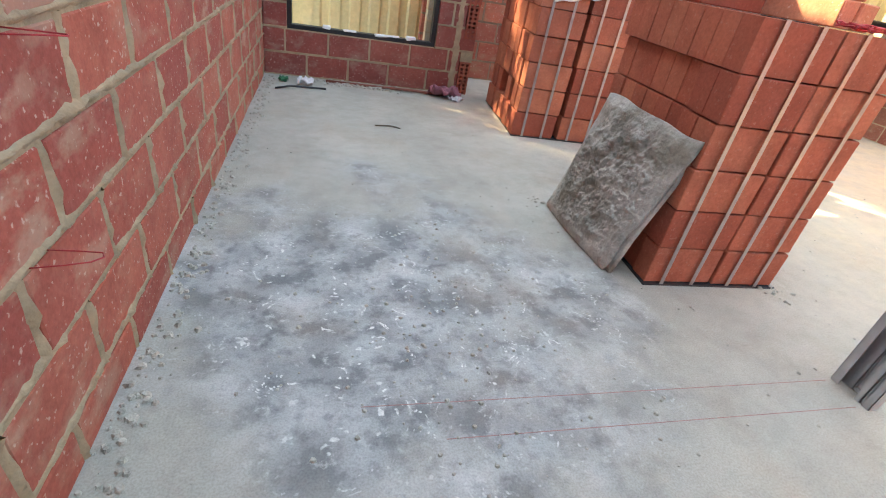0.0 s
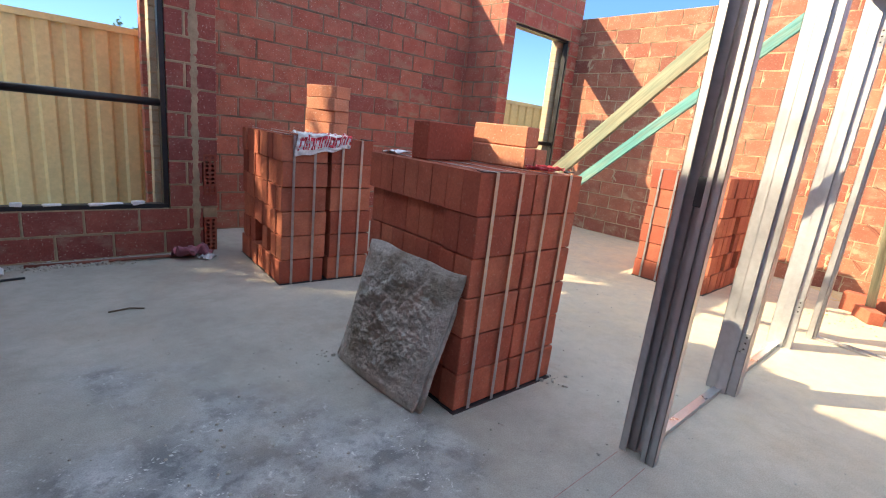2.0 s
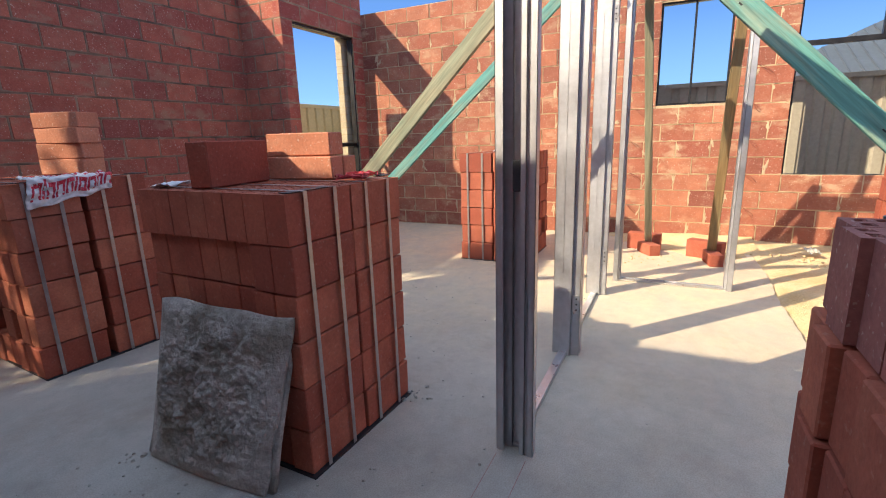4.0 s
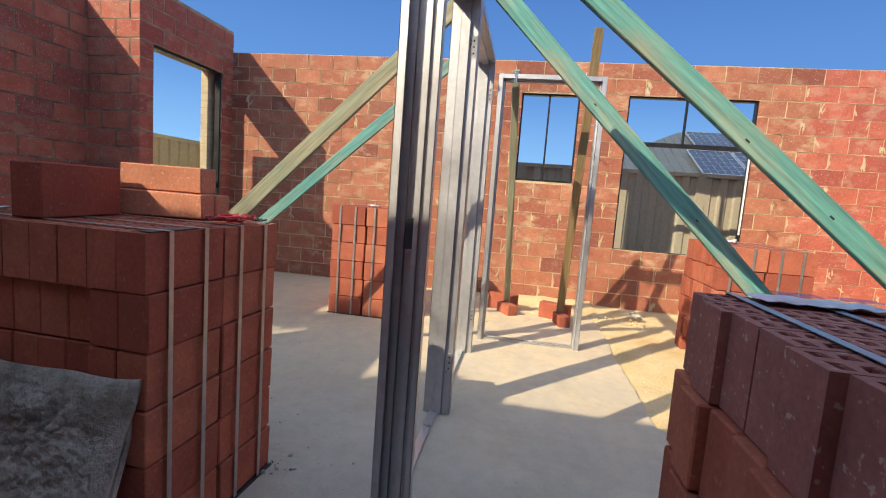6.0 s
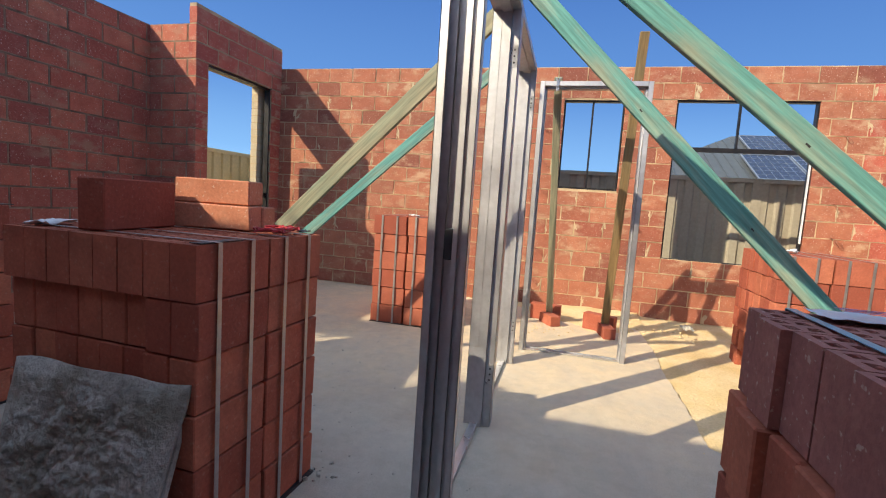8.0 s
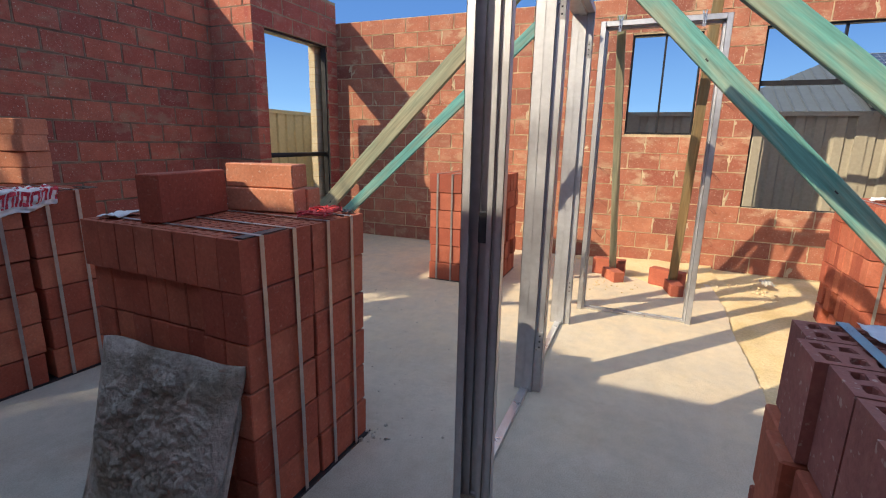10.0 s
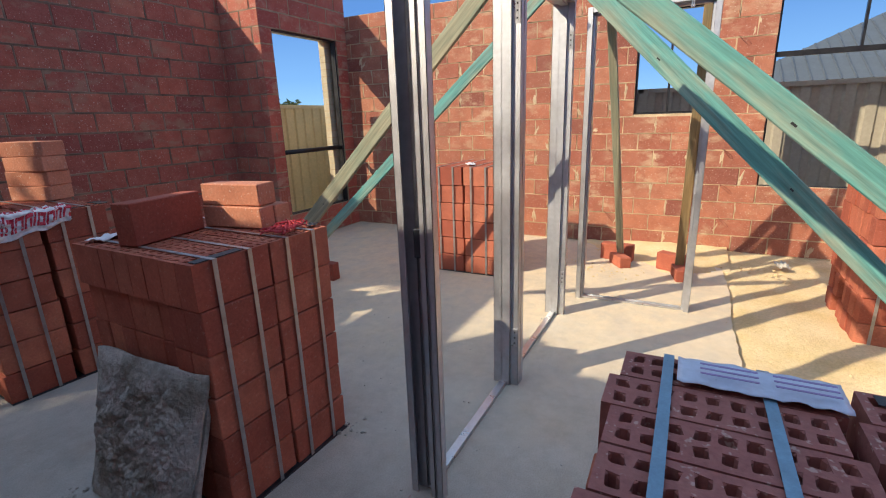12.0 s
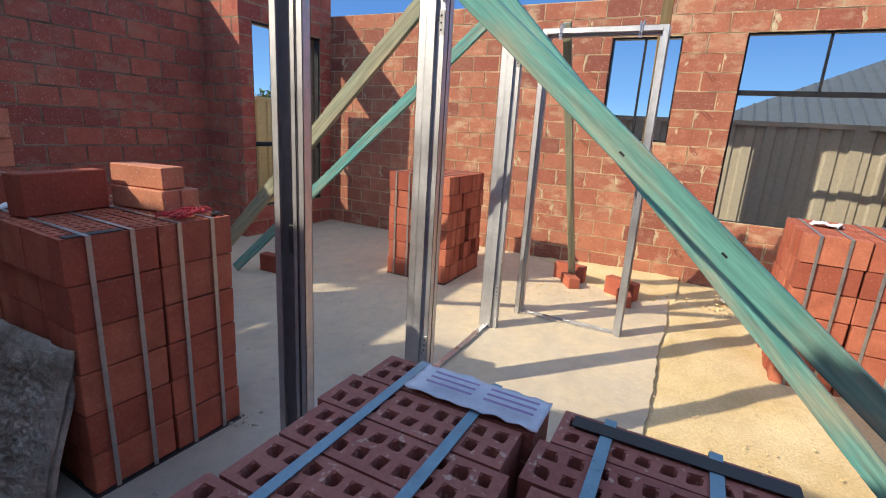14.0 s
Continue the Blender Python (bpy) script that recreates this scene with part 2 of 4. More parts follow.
    col = mix(n, k, ramp(n, k, stain, [(0.52, 0.0), (0.74, 0.5)]), col, (0.30, 0.26, 0.21))
    # sandy tint towards the far side: stray sand, plus sunlit warmth painted in
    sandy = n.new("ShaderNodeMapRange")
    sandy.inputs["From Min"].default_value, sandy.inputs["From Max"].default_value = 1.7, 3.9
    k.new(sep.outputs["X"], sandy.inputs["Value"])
    sand_sun = n.new("ShaderNodeMath")
    sand_sun.operation = "MULTIPLY"
    k.new(sandy.outputs[0], sand_sun.inputs[0])
    k.new(ramp(n, k, mid, [(0.3, 0.35), (0.7, 0.9)]), sand_sun.inputs[1])
    col = mix(n, k, sand_sun.outputs[0], col, (0.80, 0.635, 0.42))
    col = mix(n, k, 0.5, col, ramp(n, k, noise_tex(n, k, vec, 11.0, 8.0, 0.75), [(0.32, 0.72), (0.58, 1.0)]), "MULTIPLY")
    col = mix(n, k, 0.5, col, ramp(n, k, grit, [(0.3, 0.6), (0.6, 1.0)]), "MULTIPLY")
    k.new(col, p.inputs["Base Color"])
    k.new(ramp(n, k, mid, [(0.3, 0.5), (0.7, 0.8)]), p.inputs["Roughness"])
    p.inputs["Specular IOR Level"].default_value = 0.35
    bump(n, k, p, fine, 0.4, 0.008)
    return m


M_CONCRETE = concrete_material()


def sand_material():
    m, n, k, p = mat("builders_sand")
    vec = position(n, k)
    a = noise_tex(n, k, vec, 2.5, 6.0, 0.65)
    b = noise_tex(n, k, vec, 60.0, 4.0, 0.7)
    col = mix(n, k, ramp(n, k, a, [(0.3, 0.0), (0.72, 1.0)]), (0.62, 0.45, 0.22), (0.80, 0.64, 0.40))
    col = mix(n, k, 0.4, col, ramp(n, k, b, [(0.3, 0.45), (0.65, 1.0)]), "MULTIPLY")
    k.new(col, p.inputs["Base Color"])
    p.inputs["Roughness"].default_value = 0.95
    p.inputs["Specular IOR Level"].default_value = 0.1
    bump(n, k, p, b, 0.6, 0.01)
    return m


M_SAND = sand_material()


def crust_material():
    m, n, k, p = mat("cement_crust")
    vec = position(n, k)
    a = noise_tex(n, k, vec, 6.0, 7.0, 0.7)
    b = noise_tex(n, k, vec, 45.0, 5.0, 0.7)
    col = mix(n, k, ramp(n, k, a, [(0.35, 0.0), (0.62, 1.0)]), (0.32, 0.305, 0.265), (0.60, 0.585, 0.53))
    col = mix(n, k, ramp(n, k, noise_tex(n, k, vec, 3.4, 4.0, 0.6), [(0.50, 0.0), (0.64, 0.7)]), col, (0.21, 0.18, 0.125))
    col = mix(n, k, 0.45, col, ramp(n, k, b, [(0.32, 0.5), (0.6, 1.0)]), "MULTIPLY")
    k.new(col, p.inputs["Base Color"])
    p.inputs["Roughness"].default_value = 0.95
    bump(n, k, p, b, 1.0, 0.02)
    return m


M_CRUST = crust_material()


# ---- mesh helpers ----
def mesh_of(name, bm, material, smooth=False):
    me = bpy.data.meshes.new(name)
    bm.normal_update()
    bm.to_mesh(me)
    bm.free()
    me.materials.append(material)
    if smooth:
        for f in me.polygons:
            f.use_smooth = True
    return me


def part(name, bm, material, parent=None, label="", smooth=False):
    ob = new(name, mesh_of(name, bm, material, smooth))
    ob.parent = parent
    return tagged(ob, label)


def box(bm, x0, y0, z0, x1, y1, z1):
    m = Matrix.LocRotScale(((x0 + x1) / 2, (y0 + y1) / 2, (z0 + z1) / 2), None, (x1 - x0, y1 - y0, z1 - z0))
    return bmesh.ops.create_cube(bm, size=1.0, matrix=m)["verts"]


def bevel_all(bm, width, segments=1):
    bmesh.ops.bevel(bm, geom=bm.edges[:], offset=width, segments=segments, affect="EDGES", profile=0.6)


def boxes(*dims):
    bm = bmesh.new()
    for d in dims:
        box(bm, *d)
    return bm


def tube(bm, pts, r, sides=6):
    """A round wire through the points."""
    rings = []
    pts = [Vector(q) for q in pts]
    for i, q in enumerate(pts):
        d = (pts[min(i + 1, len(pts) - 1)] - pts[max(i - 1, 0)]).normalized()
        side = d.cross(Vector((0.13, 0.31, 0.94))).normalized()
        up = d.cross(side)
        rings.append([bm.verts.new(q + r * (math.cos(a) * side + math.sin(a) * up)) for a in (2 * math.pi * j / sides for j in range(sides))])
    for a, b in zip(rings, rings[1:]):
        for j in range(sides):
            bm.faces.new((a[j], a[(j + 1) % sides], b[(j + 1) % sides], b[j]))
    bm.faces.new(rings[0][::-1])
    bm.faces.new(rings[-1])


def empty(name, m):
    ob = new(name)
    ob.matrix_world = m
    return ob


BL, BW, BH = 0.305, 0.090, 0.160
_bricks = {}


def brick_mesh(length, width, height, variant, material, bev=0.0035):
    """A brick with worn edges; corner at the origin's centre. Shared between alike bricks."""
    key = (round(length, 2), round(width, 3), round(height, 3), variant, material.name)
    if key not in _bricks:
        rng = random.Random(hash((key[0], key[1], variant)) % 9973)
        bm = bmesh.new()
        box(bm, -length / 2, -width / 2, -height / 2, length / 2, width / 2, height / 2)
        for v in bm.verts:
            v.co += Vector((rng.uniform(-1, 1), rng.uniform(-0.6, 0.6), rng.uniform(-1, 1))) * 0.0022
        bevel_all(bm, bev)
        _bricks[key] = mesh_of("brick", bm, material)
    return _bricks[key]


def holed_mesh(length, width, height, rows, cols, variant, material):
    """A brick whose upper face is pierced by a grid of cells, with real depth."""
    rng = random.Random(variant + 5)
    bm = bmesh.new()
    xs, ys = [-length / 2], [-width / 2]
    px, py = (length - 0.016) / cols, (width - 0.012) / rows
    for i in range(cols):
        c = -length / 2 + 0.008 + px * (i + 0.5)
        xs += [c - px * 0.31, c + px * 0.31]
    for j in range(rows):
        c = -width / 2 + 0.006 + py * (j + 0.5)
        ys += [c - py * 0.30, c + py * 0.30]
    xs.append(length / 2), ys.append(width / 2)
    top, deep = height / 2, height / 2 - 0.11
    grid = [[bm.verts.new((x + (rng.uniform(-1, 1) * 0.003 if 0 < i < len(xs) - 1 else 0), y + (rng.uniform(-1, 1) * 0.003 if 0 < j < len(ys) - 1 else 0), top))
             for j, y in enumerate(ys)] for i, x in enumerate(xs)]
    for i in range(len(xs) - 1):
        for j in range(len(ys) - 1):
            q = (grid[i][j], grid[i + 1][j], grid[i + 1][j + 1], grid[i][j + 1])
            if i % 2 and j % 2:
                mid = sum((v.co for v in q), Vector()) / 4
                octo = []
                for a in range(4):
                    p0, p1 = q[a].co, q[(a + 1) % 4].co
                    for f in (0.24, 0.76):
                        w = p0.lerp(p1, f)
                        octo.append(bm.verts.new((mid.x + (w.x - mid.x) * 0.97, mid.y + (w.y - mid.y) * 0.97, top - rng.uniform(0.001, 0.004))))
                low = [bm.verts.new((mid.x + (v.co.x - mid.x) * 0.85, mid.y + (v.co.y - mid.y) * 0.85, deep)) for v in octo]
                for a in range(4):
                    bm.faces.new((q[a], q[(a + 1) % 4], octo[2 * a + 1], octo[2 * a]))
                    bm.faces.new((q[a], octo[2 * a], octo[2 * a - 1]))
                for a in range(8):
                    bm.faces.new((octo[a], octo[(a + 1) % 8], low[(a + 1) % 8], low[a]))
                bm.faces.new(low)
            else:
                bm.faces.new(q)
    zb = -height / 2
    edge = [r[0] for r in grid] + grid[-1][1:] + [r[-1] for r in grid[-2::-1]] + grid[0][-2:0:-1]
    foot = [bm.verts.new((v.co.x, v.co.y, zb)) for v in edge]
    for a in range(len(edge)):
        b = (a + 1) % len(edge)
        bm.faces.new((edge[b], edge[a], foot[a], foot[b]))
    bm.faces.new(foot[::-1])
    bmesh.ops.recalc_face_normals(bm, faces=bm.faces[:])
    return mesh_of("holed_brick", bm, material)


HOLED = [holed_mesh(BL, BW, BH, 2, 9, i, M_HOLED) for i in range(4)]


# ---- walls of brick ----
def brick_wall(name, m, length, courses, pitch, openings, material, mortar, label, thick=0.09, picked=None, joint=0.011, side=-1, shift=0.0, smear=1.0, tall=None):
    """A leaf in stretcher bond along local x, thickness along +y, face at y = 0. openings: (x0, x1, z0, z1)."""
    top = courses * pitch if tall is None else tall
    bm = bmesh.new()
    cuts_x = sorted({0.0, length, *(o[0] for o in openings), *(o[1] for o in openings)})
    cuts_z = sorted({0.0, top, *(o[2] for o in openings), *(o[3] for o in openings)})
    for a, b in zip(cuts_x, cuts_x[1:]):
        lo = None
        for c, d in zip(cuts_z, cuts_z[1:]):
            solid = not any(o[0] < (a + b) / 2 < o[1] and o[2] < (c + d) / 2 < o[3] for o in openings)
            if solid and lo is None:
                lo = c
            if lo is not None and (not solid or d == top):
                box(bm, a + 0.002, 0.004, lo, b - 0.002, thick - 0.004, d if solid else c)
                lo = None
    wall = new(name, mesh_of(name, bm, mortar))
    wall.matrix_world = m
    tagged(wall, label, "wall", kind="structure")
    rng = random.Random(len(name) * 31 + courses)
    verts, faces = [], []
    strip = bmesh.new()

    def ribbon(p, q, w, across):
        n = max(2, int((Vector(q) - Vector(p)).length / (0.022 if smear > 2 else 0.045)))
        rows = []
        yf = 0.0 if side < 0 else thick
        for i in range(n + 1):
            c = Vector(p).lerp(Vector(q), i / n)
            fat = rng.random() < (0.24 if smear > 2 else 0.16)
            hw = w * rng.uniform(0.6, 1.1) * (1.55 if fat else 1.0) * 0.62
            out = rng.uniform(0.0005, 0.004) * (1.6 if fat else 1.0) * smear
            o1, o2 = rng.uniform(-0.003, 0.003), rng.uniform(-0.003, 0.003)
            rows.append((strip.verts.new(c + across * (-hw + o1) + Vector((0, yf + side * -0.0045, 0))),
                         strip.verts.new(c + Vector((0, yf + side * out, 0)) + across * rng.uniform(-0.003, 0.003)),
                         strip.verts.new(c + across * (hw + o2) + Vector((0, yf + side * -0.0045, 0)))))
        for r, s in zip(rows, rows[1:]):
            strip.faces.new((r[0], s[0], s[1], r[1]))
            strip.faces.new((r[1], s[1], s[2], r[2]))

    for c in range(int(math.ceil(top / pitch - 0.02))):
        z0 = c * pitch
        h = min(pitch, top - z0) - joint
        if h < 0.03:
            continue
        zc = z0 + h / 2 + joint * 0.5
        gaps = sorted((o[0], o[1]) for o in openings if o[2] < zc < o[3])
        start, runs = 0.0, []
        for g in gaps:
            if g[0] - start > 0.03:
                runs.append((start, g[0]))
            start = g[1]
        if length - start > 0.03:
            runs.append((start, length))
        step = BL + joint
        off = (step / 2 if c % 2 else 0.0) + shift
        for a, b in runs:
            edges = [a] + [x for x in (off + step * i for i in range(-2, int(length / step) + 3)) if a + 0.06 < x < b - 0.06] + [b]
            ribbon((a, 0, z0 + joint * 0.4), (b, 0, z0 + joint * 0.4), joint, Vector((0, 0, 1)))
            for p, q in zip(edges, edges[1:]):
                ln = q - p - (joint if q != b else joint * 0.3)
                cx = (p + q) / 2 - (joint / 2 if q != b else 0)
                if q != b:
                    ribbon((q - joint / 2, 0, z0), (q - joint / 2, 0, z0 + pitch), joint, Vector((1, 0, 0)))
                jy, rz = rng.uniform(-0.002, 0.002), rng.uniform(-0.006, 0.006)
                if picked is None or picked[0] < cx < picked[1]:
                    br = new("brick", brick_mesh(ln, thick, h, rng.randrange(3) if abs(ln - BL) < 0.01 else 0, material))
                    br.parent = wall
                    br.matrix_basis = Matrix.Translation((cx, thick / 2 + jy, zc)) @ Euler((rng.uniform(-0.008, 0.008), rng.uniform(-0.004, 0.004), rz)).to_matrix().to_4x4()
                else:
                    base = len(verts)
                    for sx in (-1, 1):
                        for sy in (-1, 1):
                            for sz in (-1, 1):
                                verts.append((cx + sx * ln / 2, thick / 2 + jy + sy * thick / 2, zc + sz * h / 2))
                    faces += [tuple(base + i for i in f) for f in ((0, 1, 3, 2), (4, 6, 7, 5), (0, 4, 5, 1), (2, 3, 7, 6), (0, 2, 6, 4), (1, 5, 7, 3))]
    part("mortar_joints", strip, mortar, wall, smooth=True)["kind"] = "stuff"
    if verts:
        me = bpy.data.meshes.new("brickwork")
        me.from_pydata(verts, [], faces)
        me.materials.append(M_WALL_REST)
        ob = new("brickwork", me)
        ob.parent = wall
        tagged(ob, kind="stuff")
    return wall


P = 0.172
XB = 6.04                      # face of the far wall
LEFT = -0.215                  # face of the long side wall
ALONG_Y = pose(LEFT, -4.0, -0.067, 0, 0, 90)
# long wall on the shaded side: local x runs along +y, thickness away from the room
brick_wall("wall_west", ALONG_Y, 8.70, 20, 0.1735, [(0.0, 8.33, 3.077, 3.5)], M_WALL, M_MORTAR, "red brick inner wall with rough sandy mortar joints", picked=(4.4, 8.7), joint=0.019, shift=0.095, smear=2.4, tall=3.42)
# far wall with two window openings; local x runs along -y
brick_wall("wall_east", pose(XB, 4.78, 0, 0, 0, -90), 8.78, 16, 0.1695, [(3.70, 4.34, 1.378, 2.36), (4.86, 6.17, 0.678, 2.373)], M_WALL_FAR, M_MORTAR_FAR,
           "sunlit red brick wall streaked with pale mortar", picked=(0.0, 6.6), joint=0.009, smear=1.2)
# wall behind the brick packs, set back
brick_wall("wall_north", pose(1.08, 5.27, 0), 3.58, 16, P, [], M_WALL_SHADE, M_MORTAR_SHADE_STAINED, "shaded red brick wall with flush grey mortar", joint=0.015, shift=0.102)
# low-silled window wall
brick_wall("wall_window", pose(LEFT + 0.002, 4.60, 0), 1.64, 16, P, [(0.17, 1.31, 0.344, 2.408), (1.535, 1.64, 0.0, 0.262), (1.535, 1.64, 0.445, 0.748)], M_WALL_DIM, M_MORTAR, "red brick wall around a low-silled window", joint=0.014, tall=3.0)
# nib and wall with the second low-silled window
brick_wall("wall_nib", pose(4.57, 5.27, 0, 0, 0, -90), 0.58, 16, P, [], M_WALL_SHADE, M_MORTAR_SHADE_STAINED, "short red brick return beside the window opening", joint=0.013)
brick_wall("wall_nib_outer", pose(4.57, 5.60, 0, 0, 0, -90), 0.235, 16, P, [], M_WALL_SHADE, M_MORTAR_SHADE_STAINED, "short red brick return beyond the wall", joint=0.013)
brick_wall("wall_window_far", pose(4.57, 4.69, 0), 1.47, 17, P, [(0.175, 1.265, 0.344, 2.408)], M_WALL, M_MORTAR, "red brick wall with a tall window opening and lintel course", joint=0.013, tall=2.95)
brick_wall("wall_south", pose(XB, -4.0, 0, 0, 0, 180), 6.26, 14, P, [], M_WALL_REST, M_MORTAR, "red brick wall closing the building", picked=(0, 0))


def mortar_dabs(wall, length, top, openings, seed):
    """Mortar squeezed out at the upright joints and left on the face in flat, ragged dabs."""
    rng = random.Random(seed)
    verts, faces = [], []
    step = BL + 0.009
    for c in range(int(top / 0.1695)):
        for i in range(int(length / step) + 1):
            x = i * step + (step / 2 if c % 2 else 0.0)
            z = (c + 0.5) * 0.1695
            if any(o[0] - 0.05 < x < o[1] + 0.05 and o[2] - 0.06 < z < o[3] + 0.06 for o in openings) or x < 0.1 or x > length - 0.05:
                continue
            if rng.random() > (0.62 if z < 2.3 and x > 2.6 else 0.3):
                continue
            for _ in range(rng.choice((1, 1, 2, 3))):
                cx, cz = x + rng.gauss(0, 0.014), z + rng.gauss(0, 0.035)
                rx, rz = rng.uniform(0.006, 0.026), rng.uniform(0.025, 0.080)
                tilt = rng.gauss(0, 0.28)
                b = len(verts)
                verts.append((cx, -0.0035, cz))
                for q in range(14):
                    a = 2 * math.pi * q / 14
                    k2 = rng.uniform(0.45, 1.15)
                    px, pz = rx * k2 * math.cos(a), rz * k2 * math.sin(a)
                    verts.append((cx + px * math.cos(tilt) - pz * math.sin(tilt), 0.0005, min(top - 0.01, max(0.01, cz + px * math.sin(tilt) + pz * math.cos(tilt)))))
                faces.extend((b, b + 1 + q, b + 1 + (q + 1) % 14) for q in range(14))
    me = bpy.data.meshes.new("mortar_dabs")
    me.from_pydata(verts, [], faces)
    me.materials.append(M_DABS)
    ob = new("mortar_dabs", me)
    ob.parent = wall
    tagged(ob, kind="stuff")


mortar_dabs(scene.objects["wall_east"], 8.78, 2.70, [(3.70, 4.34, 1.378, 2.36), (4.86, 6.17, 0.678, 2.373)], 5)


def mortar_band(x, y, z1, width, label):
    bm = bmesh.new()
    rng = random.Random(int(x * 100))
    rows = []
    n = int(z1 / 0.03)
    for i in range(n + 1):
        z = z1 * i / n
        hw = width / 2 * rng.uniform(0.8, 1.15)
        o = rng.uniform(-0.003, 0.003)
        out = rng.uniform(0.001, 0.006)
        rows.append([bm.verts.new((x - hw + o, y + 0.003, z)), bm.verts.new((x - hw * 0.4 + o, y - out, z)), bm.verts.new((x + hw * 0.5 + o, y - out * rng.uniform(0.5, 1.0), z)), bm.verts.new((x + hw + o, y + 0.003, z))])
    for a, b in zip(rows, rows[1:]):
        for j in range(3):
            bm.faces.new((a[j], a[j + 1], b[j + 1], b[j]))
    return tagged(part("trim_mortar", bm, M_MORTAR, smooth=True), label, "mortar", kind="structure")


mortar_band(1.275, 4.60, 2.7, 0.072, "rough mortar band filling an upright joint")


def outer_leaf(name, m, length, openings, top):
    return brick_wall(name, m, length, 1, 0.086, openings, M_CREAM, M_MORTAR_FAR, "cream face-brick outer leaf beyond the cavity", picked=(0, 0), tall=top)


outer_leaf("wall_outer_window", pose(LEFT, 4.745, 0), 1.345, [(0.13, 1.245, 0.30, 2.408)], 2.58)
outer_leaf("wall_outer_far", pose(4.70, 4.835, 0), 1.5, [(0.02, 1.06, 0.30, 2.408)], 2.75)
for ob in scene.objects:
    if ob.parent and ob.parent.name.startswith("wall_outer") and ob.name.startswith("brickwork"):
        ob.data.materials[0] = M_CREAM


# ---- floor, ground ----
def rough_edge_slab():
    """Slab with a ragged broken edge towards the sand."""
    rng = random.Random(4)
    bm = bmesh.new()
    pts = [(-0.6, -4.2), (2.95, -4.2), (2.95, 0.10)]
    x = 2.95
    while x < 6.1:
        x += rng.uniform(0.03, 0.09)
        pts.append((x, 0.148 + rng.uniform(-0.007, 0.007) + 0.008 * math.sin(x * 5)))
    pts += [(6.35, 0.15), (6.35, 6.0), (-0.6, 6.0)]
    top = [bm.verts.new((*q, 0.0)) for q in pts]
    bot = [bm.verts.new((*q, -0.12)) for q in pts]
    bm.faces.new(top)
    bm.faces.new(bot[::-1])
    for i in range(len(pts)):
        j = (i + 1) % len(pts)
        bm.faces.new((top[j], top[i], bot[i], bot[j]))
    bmesh.ops.recalc_face_normals(bm, faces=bm.faces[:])
    return bm


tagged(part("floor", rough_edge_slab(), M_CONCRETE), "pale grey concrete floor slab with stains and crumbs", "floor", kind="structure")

bm = bmesh.new()
for v in bmesh.ops.create_grid(bm, x_segments=2, y_segments=2, size=300)["verts"]:
    v.co.z = -0.10
tagged(part("ground", bm, M_SAND), "yellow sand around the building", "ground", kind="structure")


def sand_sheet(name, x0, x1, y0, y1, height, step=0.05):
    bm = bmesh.new()
    nx, ny = int((x1 - x0) / step), int((y1 - y0) / step)
    rows = [[bm.verts.new((x0 + (x1 - x0) * i / nx, y0 + (y1 - y0) * j / ny, height(x0 + (x1 - x0) * i / nx, y0 + (y1 - y0) * j / ny))) for j in range(ny + 1)] for i in range(nx + 1)]
    for i in range(nx):
        for j in range(ny):
            q = (rows[i][j], rows[i + 1][j], rows[i + 1][j + 1], rows[i][j + 1])
            if max(v.co.z for v in q) > -0.06:
                bm.faces.new(q)
    loose = [v for v in bm.verts if not v.link_faces]
    bmesh.ops.delete(bm, geom=loose, context="VERTS")
    return tagged(part(name, bm, M_SAND, smooth=True), "loose yellow builders' sand spread over the ground", "sand", kind="stuff")


def fbm(x, y, s):
    return noise.fractal(Vector((x * s, y * s, 0.3)), 0.9, 2.0, 4)


def outside_height(x, y):
    return -0.014 + 0.016 * fbm(x, y, 2.2) + 0.004 * fbm(x, y, 14) + 0.05 * max(0.0, (x - 5.6)) - 0.25 * max(0.0, y - 0.11)


def heap_height(x, y):
    d = 0.030 * min(1.0, max(0.0, (x - 4.95) / 0.7)) + 0.035 * max(0.0, (x - 5.6) / 0.44) - 0.05 * max(0.0, (y - 0.95) * 1.6)
    return d + 0.017 * fbm(x, y, 3.0) + 0.004 * fbm(x, y, 14) - 0.012


sand_sheet("sand", 2.96, 6.03, -3.98, 0.24, outside_height)
sand_sheet("sand", 4.6, 6.03, 0.10, 1.75, lambda x, y: heap_height(x, y) if heap_height(x, y) > -0.004 else -0.07 + 0.0 * x)


